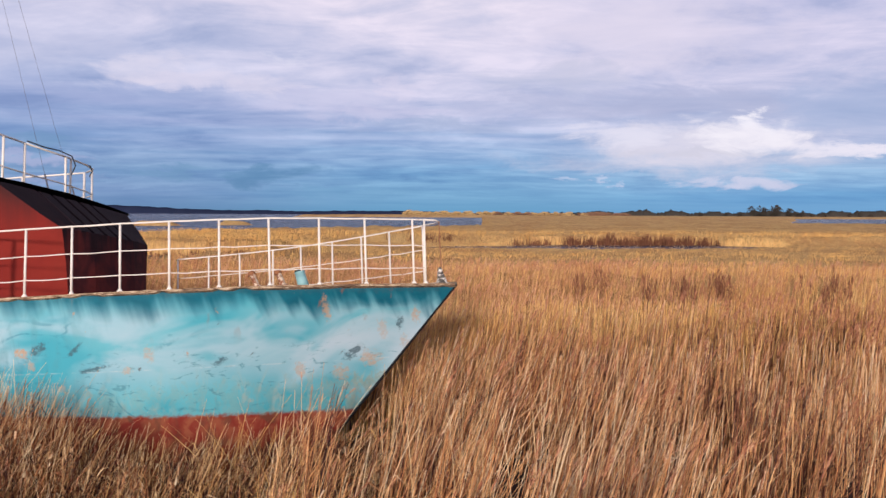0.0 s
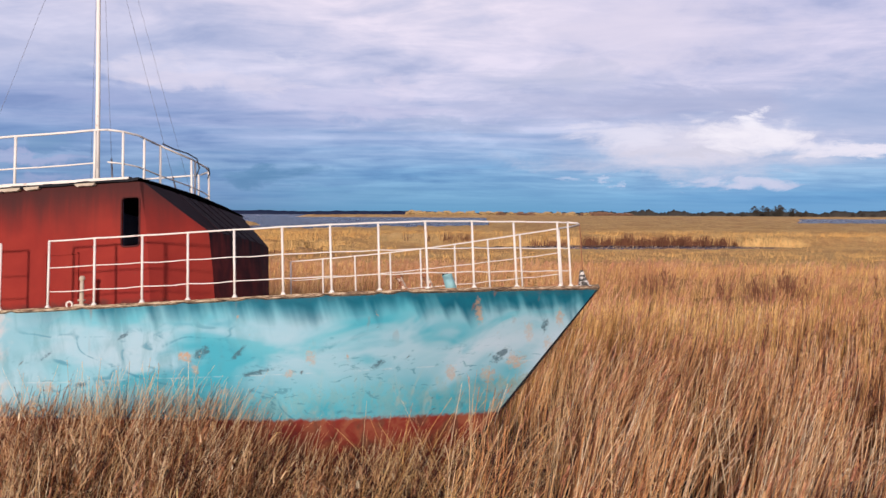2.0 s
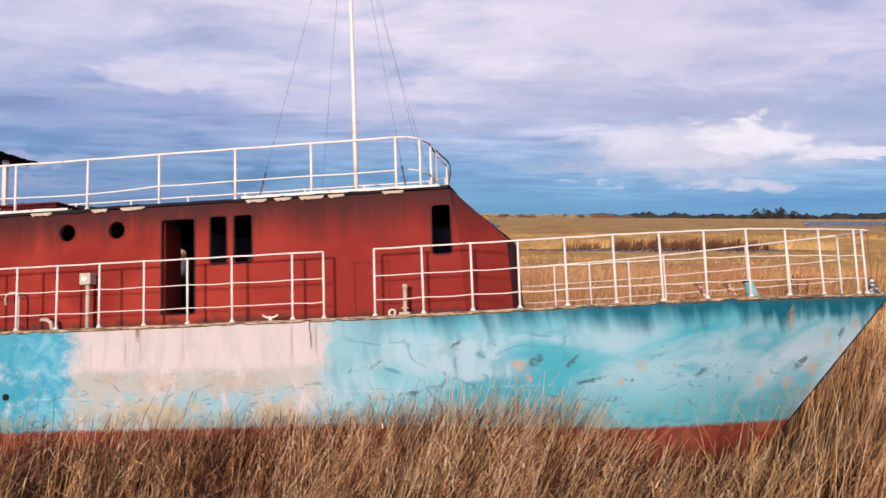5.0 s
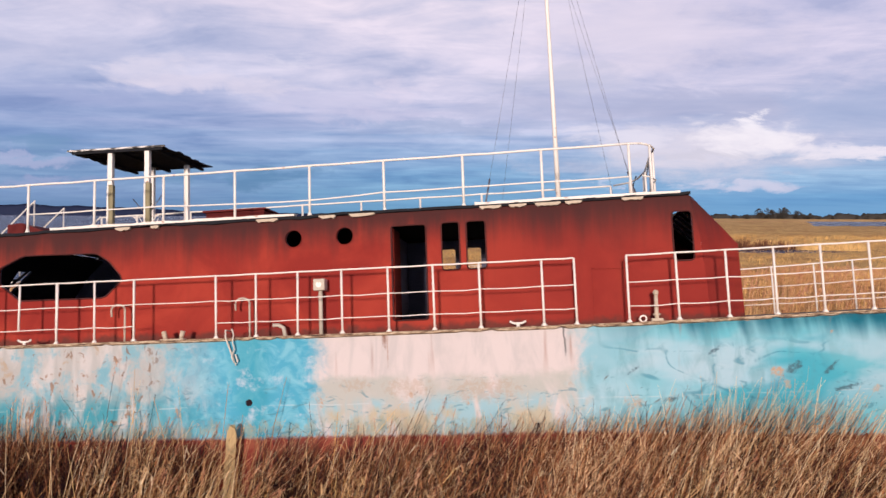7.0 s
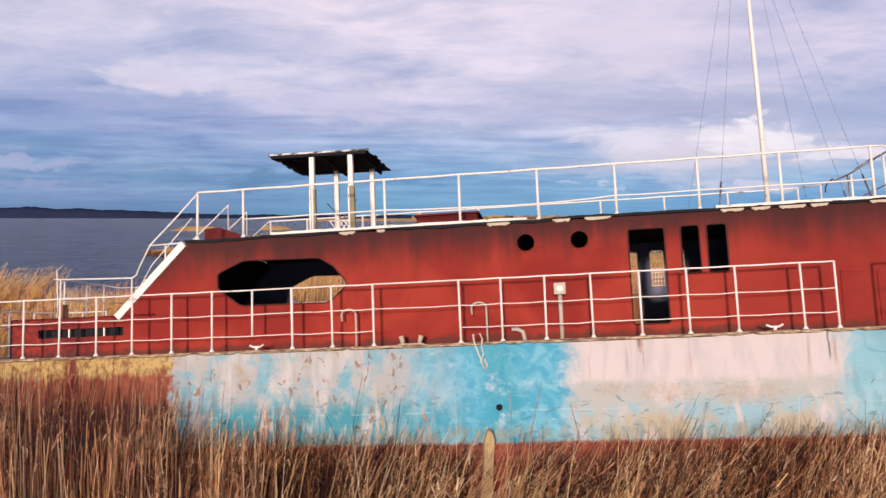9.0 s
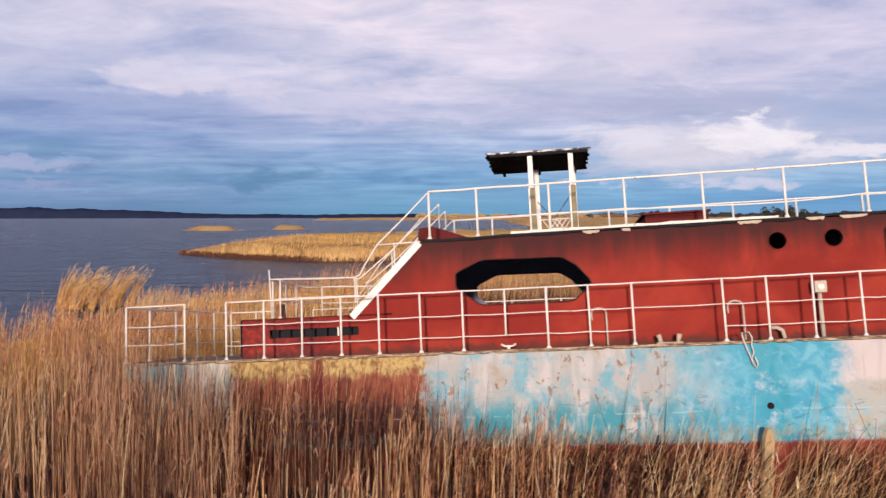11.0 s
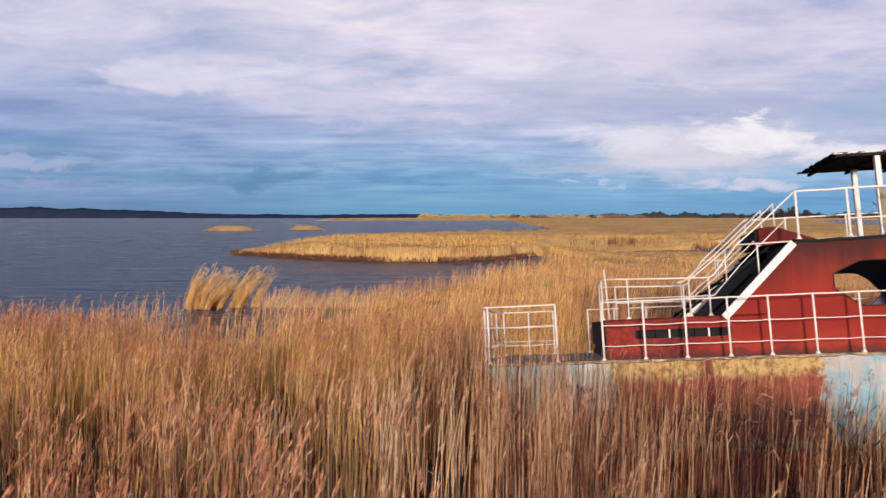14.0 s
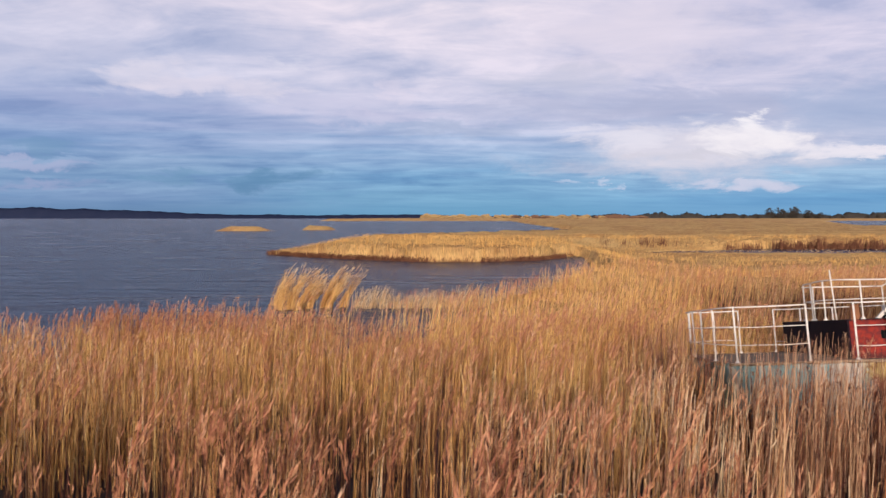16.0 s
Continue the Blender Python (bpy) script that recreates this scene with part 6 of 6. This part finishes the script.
for where, thick, straw, kind in ((~faded, 0.0064, M_FRINGE, "brown reeds grown hard against the hull side"), (faded, 0.0046, M_PALE, "thin bleached reeds rising against the hull side")):
    v, q, tip = stalks(x[where], y[where], h[where] * (1.0 if straw is M_FRINGE else 1.13), lean[where], thick * rng.uniform(0.6, 1.4, where.sum()), 3, 4)
    fringe = link("fringe_reeds", np_mesh("fringe_reeds", *join([(v, q), leaves(x[where], y[where], h[where], lean[where], 0.34 if straw is M_FRINGE else 0.26, 2 if straw is M_FRINGE else 1)])), straw)
    tagged(fringe, kind, "reeds", kind="stuff")
# a thin screen of tall reeds round the stern
n = 1080
lx = np.where(np.arange(n) < 700, -19.5 - 8.5 * rng.uniform(0, 1, n) ** 0.75, rng.uniform(-28.6, -23.6, n))
ly = -(np.interp(-lx, [-a for a in HB_X], HB_Y) + 0.25 + 1.9 * rng.uniform(0, 1, n))
spot = np.array(SHIP) @ np.stack([lx, ly, np.full(n, -1.8), np.ones(n)])
ok = off_ship(spot[0], spot[1])
tall_reeds("screen_reeds", "thin screen of tall reeds round the stern", spot[0][ok], spot[1][ok], 1.20 + 0.14 * smooth01(spot[0][ok], -24, -25.5), 0.04, 0.0055, 1, 0.10, 0.16, 3, M_DIM)
# stray taller stalks among the bent ones
x, y = scatter(14000, -17.5, -1.5, 8.2, 11.6)
keep = rng.uniform(0, 1, len(x)) < 0.45 * (0.12 + 0.34 * smooth01(x, -10.2, -8.8) * smooth01(x, -5.2, -6.2))
tall_reeds("stray_reeds", "stray upright reeds before the hull", x[keep], y[keep], 0.90, 0.35, 0.0048, 2, 0.3, 0.14, 3, M_PALE)
# long pale stems leaning through the standing reeds
x, y = scatter(5000, -3.5, 13, 8.5, 14.5)
n = len(x)
h = rng.uniform(1.5, 2.4, n)
lean = np.stack([rng.normal(0.38, 0.22, n), rng.normal(0.0, 0.15, n)], 1) * h[:, None]
v, q, tip = stalks(x, y, h, lean, np.full(n, 0.0075), 3, 5)
leaning = link("leaning_reeds", np_mesh("leaning_reeds", *join([(v, q), leaves(x, y, h, lean, 0.4, 1)])), M_REED)
tagged(leaning, "long pale reed stems leaning over in the wind", "reeds", kind="stuff")
tagged(link("reed_plumes", np_mesh("reed_plumes", *plumes(tip[::3], 0.22 * rng.uniform(0.7, 1.3, len(tip[::3])), lean[::3])), M_PLUME, leaning), "feathery brown seed heads of the reeds", kind="stuff")
# single pale stems standing clear of the rest
x, y = scatter(9000, -46, 16, 7.6, 14.5)
keep = rng.uniform(0, 1, len(x)) > np.maximum(0.95 * smooth01(x, -18, -16) * smooth01(x, -0.5, -3), 0.80 * smooth01(x, -15, -17))
x, y = x[keep], y[keep]
n = len(x)
h = rng.uniform(1.95, 2.5, n)
lean = wind(n, 0.05, 0.08) * h[:, None]
v, q, tip = stalks(x, y, h, lean, rng.uniform(0.0055, 0.0095, n), 3, 4)
tall_stems = link("tall_stems", np_mesh("tall_stems", v, q), M_PALE)
tagged(tall_stems, "single bleached stems standing tall among the reeds", "reeds", kind="stuff")
# pale reeds leaning over the water, in separate tufts
for cx, cw, clumps in ((-41.7, 0.35, 8), (-40.7, 0.40, 11), (-39.6, 0.35, 10), (-38.6, 0.35, 7)):
    m = clumps * 34
    tall = np.repeat(rng.uniform(0.70, 1.18, clumps), 34)
    push = np.repeat(rng.normal(0.52, 0.12, clumps), 34)
    x = np.repeat(rng.normal(cx, cw, clumps), 34) + rng.normal(0, 0.07, m)
    y = np.repeat(rng.normal(40.0, 0.8, clumps), 34) + rng.normal(0, 0.07, m)
    h = tall * rng.uniform(0.9, 2.1, m)
    lean = np.stack([rng.normal(push, 0.07), rng.normal(0, 0.05, m)], 1) * h[:, None]
    v, q, tip = stalks(x, y, h, lean, np.full(m, 0.010), 3, 4, -0.1)
    tuft = link("reed_tuft", np_mesh("reed_tuft", v, q), M_GOLD)
    tagged(tuft, "pale tuft of wind-bent reeds standing in water", "reeds", "tufts in the lake", "stuff")
    tagged(link("reed_plumes", np_mesh("reed_plumes", *plumes(tip[::2], 0.26 * rng.uniform(0.7, 1.3, len(tip[::2])), lean[::2])), M_PALE, tuft), "bleached seed heads", kind="stuff")
m = 900
x = rng.uniform(-37.5, -29.5, m)
y = 40.5 + rng.normal(0, 0.6, m) + 0.15 * (x + 33)
h = rng.uniform(0.6, 1.35, m) * (0.5 + 0.8 * lattice(x * 0.8, y * 0.5, 61))
lean = np.stack([rng.normal(0.3, 0.2, m), rng.normal(0, 0.1, m)], 1) * h[:, None]
v, q, tip = stalks(x, y, h, lean, np.full(m, 0.011), 3, 3, -0.1)
tagged(link("sparse_reeds", np_mesh("sparse_reeds", v, q), M_PALE), "sparse pale reeds in the shallow inlet", "reeds", kind="stuff")
# dark stems added for the shaded, muddy foot of the far bank
m = 5200
x = rng.uniform(-57, -17, m)
y = np.interp(x, FRONT_X, FRONT_Y) + rng.normal(0.1, 0.7, m)
h = rng.uniform(0.15, 0.75, m)
v, q, tip = stalks(x, y, h, wind(m, 0.2, 0.3) * h[:, None], np.full(m, 0.045), 3, 2, -0.1)
tagged(link("bank_foot_shade", np_mesh("bank_foot_shade", v, q), M_SEDGE), "dark stems added for the shaded, muddy foot of the far bank", "reeds", kind="stuff")


def thicket_height(X, Y):
    d = dry(X, Y)
    top = reed_height(X, Y) * (0.50 + 0.22 * smooth01(Y, 22, 60) + 0.30 * (lattice(X * 0.35, Y * 0.35, 41) - 0.5) + 0.22 * (lattice(X * 1.1, Y * 1.1, 42) - 0.5))
    far = smooth01(Y, 300, 900)
    return np.where(d > 0.3, np.maximum(top * (1 + 0.6 * far) * smooth01(Y, 18, 28), 0.02), -0.3)


reed_thicket = link("reed_thicket", sheet("reed_thicket", axis(-260, 2600, -62, 110, 0.55, 1.07), axis(18.5, 1690, 18.5, 150, 0.6, 1.03), thicket_height, lambda X, Y: dry(X, Y) > 0.3), M_THICKET)
tagged(reed_thicket, "wide golden-brown reed marsh seen from afar", "reeds", kind="stuff")

# short bleached stubble standing in the pond
m = 800
x = rng.uniform(-4, 46, m)
y = rng.uniform(99, 116, m)
wet = dry(x, y) < 0
x, y = x[wet], y[wet]
h = rng.uniform(0.12, 0.34, len(x))
v, q, tip = stalks(x, y, h, wind(len(x), 0.2, 0.3) * h[:, None], np.full(len(x), 0.035), 3, 2, -0.1)
tagged(link("pond_stubble", np_mesh("pond_stubble", v, q), M_PALE), "short bleached reed stubble in the shallow pond", "reeds", kind="stuff")
# ragged reeds on the small far islands
m = 900
x = np.concatenate([rng.normal(-108, 4.2, m), rng.normal(-84.5, 2.6, m // 2)])
y = np.concatenate([rng.normal(268, 1.6, m), rng.normal(288, 0.8, m // 2)])
n = len(x)
h = rng.uniform(0.4, 1.9, n) * np.exp(-(np.where(x < -96, (x + 108) / 8, (x + 84.5) / 5)) ** 2)
v, q, tip = stalks(x, y, h, wind(n, 0.4, 0.2) * h[:, None], np.full(n, 0.09), 3, 2, -0.1)
tagged(link("island_reeds", np_mesh("island_reeds", v, q), M_GOLD), "ragged golden reeds on a small far island", "reeds", kind="stuff")

SEDGE = ((-9.5, 0.5, 26), (-7, 0.8, 40), (-3.5, 0.6, 50), (-1, 0.7, 60), (2, 0.8, 60), (5.5, 0.9, 70), (9, 0.7, 60), (12, 0.6, 40), (14, 0.6, 30), (18.0, 0.9, 110), (20.5, 0.6, 60), (23.2, 0.9, 150), (26.0, 0.7, 110), (29.0, 1.0, 170), (32.5, 0.9, 130), (35.5, 0.8, 120), (38.4, 0.7, 90), (41, 0.5, 30))
# dark brown sedge clumps along the far edge of the pond
x = np.concatenate([rng.normal(c, s, m) for c, s, m in SEDGE])
y = rng.normal(113.5, 0.7, len(x)) + 0.10 * (x - 12)
n = len(x)
h = rng.uniform(0.5, 1.7, n) * (0.6 + 0.7 * lattice(x * 0.5, y * 0, 71))
lean = wind(n, 0.1, 0.25) * h[:, None] * 0.5
v, q, tip = stalks(x, y, h, lean, np.full(n, 0.05), 3, 2)
sedge = link("sedge", np_mesh("sedge", v, q), M_SEDGE)
tagged(sedge, "dark reddish-brown sedge clumps along the pond edge", "reeds", kind="stuff")

# darker seed heads standing in loose groups over the marsh
x = np.concatenate([rng.normal(c, 0.16, 12) for c in (6.5, 7.4, 8.1, 8.9, 9.7, 11.9, 13.4, 4.6, 10.4, 5.6, 14.6)])
y = np.concatenate([rng.normal(c, 0.3, 12) for c in (25.5, 24.2, 26.8, 25.0, 27.5, 24.6, 26.4, 27.8, 29.5, 28.6, 29.0)])
n = len(x)
h = rng.uniform(1.75, 2.15, n)
lean = wind(n, 0.08, 0.08) * h[:, None] * 0.5
v, q, tip = stalks(x, y, h, lean, np.full(n, 0.011), 3, 3)
groups = link("brown_reeds", np_mesh("brown_reeds", v, q), M_BENT)
tagged(groups, "loose groups of brown-headed reeds in the marsh", "reeds", kind="stuff")
tagged(link("reed_plumes", np_mesh("reed_plumes", *plumes(tip, 0.55 * rng.uniform(0.6, 1.3, n), lean * 0.6)), M_SEDGE, groups), "dark brown seed heads", kind="stuff")

# ---------------------------------------------------------------- distance
def ridge(name, label, x0, x1, y, top, material, step, deep, category):
    """A long low mass of wooded land with an uneven skyline."""
    xs = np.arange(x0, x1 + step, step)
    z = top(xs)
    rows = []
    for dyy, f in ((-deep, 0.0), (-deep * 0.6, 0.75), (0, 1.0), (deep, 0.0)):
        rows.append(np.stack([xs, np.full_like(xs, y + dyy), z * f - 0.3], 1))
    v = np.concatenate(rows)
    n = len(xs)
    a = np.arange(n - 1)
    q = np.concatenate([np.stack([a + k * n, a + 1 + k * n, a + 1 + (k + 1) * n, a + (k + 1) * n], 1) for k in range(3)])
    ob = link(name, np_mesh(name, v, q), material)
    return tagged(ob, label, category, kind="structure")


def hills(x):
    base = np.interp(x, [-2600, -1600, -1300, -900, -500, -350, -150, 60], [48, 40, 34, 16, 11, 12, 14, 6])
    return base * (0.86 + 0.2 * lattice(x * 0.012, x * 0, 51)) + 3 * lattice(x * 0.06, x * 0, 52)


ridge("far_shore", "dark wooded hills along the far lake shore, blue with painted haze", -2700, 100, 2600, hills, M_FOREST, 12, 60, "hills")


def woods(x):
    return 4 + 10 * lattice(x * 0.03, x * 0, 53) * smooth01(x, 150, 420) + 4.5 * lattice(x * 0.13, x * 0, 54) + 4.0 * lattice(x * 0.45, x * 0, 55)


ridge("far_woods", "low dark line of woods beyond the marsh", 60, 2200, 1720, woods, M_TREE, 1.8, 25, "woods")


def far_tree(x, y, tall, wide, material, label, name="far_tree", group="", low=0.22):
    """A tree far off: a tapered trunk with limbs and a crown of many small clumps."""
    r = random.Random(int(x * 7 + y))
    root = tagged(new(name), label, "tree", group)
    root.location = (x, y, 0)
    bm = bmesh.new()
    bmesh.ops.create_cone(bm, segments=6, radius1=wide * 0.05, radius2=wide * 0.02, depth=tall * 0.7, matrix=pose(0, 0, tall * 0.35))
    for k in range(5):
        bmesh.ops.create_cone(bm, segments=4, radius1=wide * 0.02, radius2=wide * 0.006, depth=tall * 0.45, matrix=pose(0, 0, tall * (0.35 + 0.06 * k), 0, 0, k * 75) @ pose(wide * 0.16, 0, 0, 0, 40, 0))
    part("trunk", bm, M_TREE, root)
    bm = bmesh.new()
    for k in range(150):
        a, f = r.uniform(0, 6.28), r.uniform(0, 1)
        rad = wide * 0.5 * math.sin(math.pi * (0.18 + 0.74 * f)) * r.uniform(0.2, 1.0)
        s = wide * r.uniform(0.022, 0.06)
        bmesh.ops.create_icosphere(bm, subdivisions=1, radius=s, matrix=pose(rad * math.cos(a), rad * math.sin(a), tall * (low + (1 - low) * f), r.uniform(0, 90), 0, r.uniform(0, 90)) @ Matrix.Diagonal((1.2, 1, r.uniform(0.6, 1.1), 1)))
    part("crown", bm, material, root)
    return root


r = random.Random(5)
for k in range(16):
    far_tree(585 + k * 6.5 + r.uniform(-3, 3), 1480 + r.uniform(-15, 15), r.uniform(15, 25) if k < 12 else r.uniform(9, 14), r.uniform(12, 20), M_TREE, "dark bare tree in a far grove", group="far grove")
for k in range(13):
    far_tree(470 + k * 34 + r.uniform(-10, 10), 1500 + r.uniform(-20, 20), r.uniform(8, 14), r.uniform(10, 18), M_TREE, "small dark tree on the far marsh edge", group="far trees")
for k in range(38):
    u = k / 37
    russet = r.random() < 0.15 + 1.0 * max(0.0, u - 0.35)
    far_tree(-98 + 440 * u + r.uniform(-7, 7), 1500 + r.uniform(-25, 25), r.uniform(7, 11.5) * (1 - 0.2 * u), r.uniform(20, 32), M_WILLOW if russet else M_SCRUB, "russet willow scrub on the far spit" if russet else "pale straw-coloured willow scrub on the far spit", "far_scrub", "scrub on the spit", 0.04)
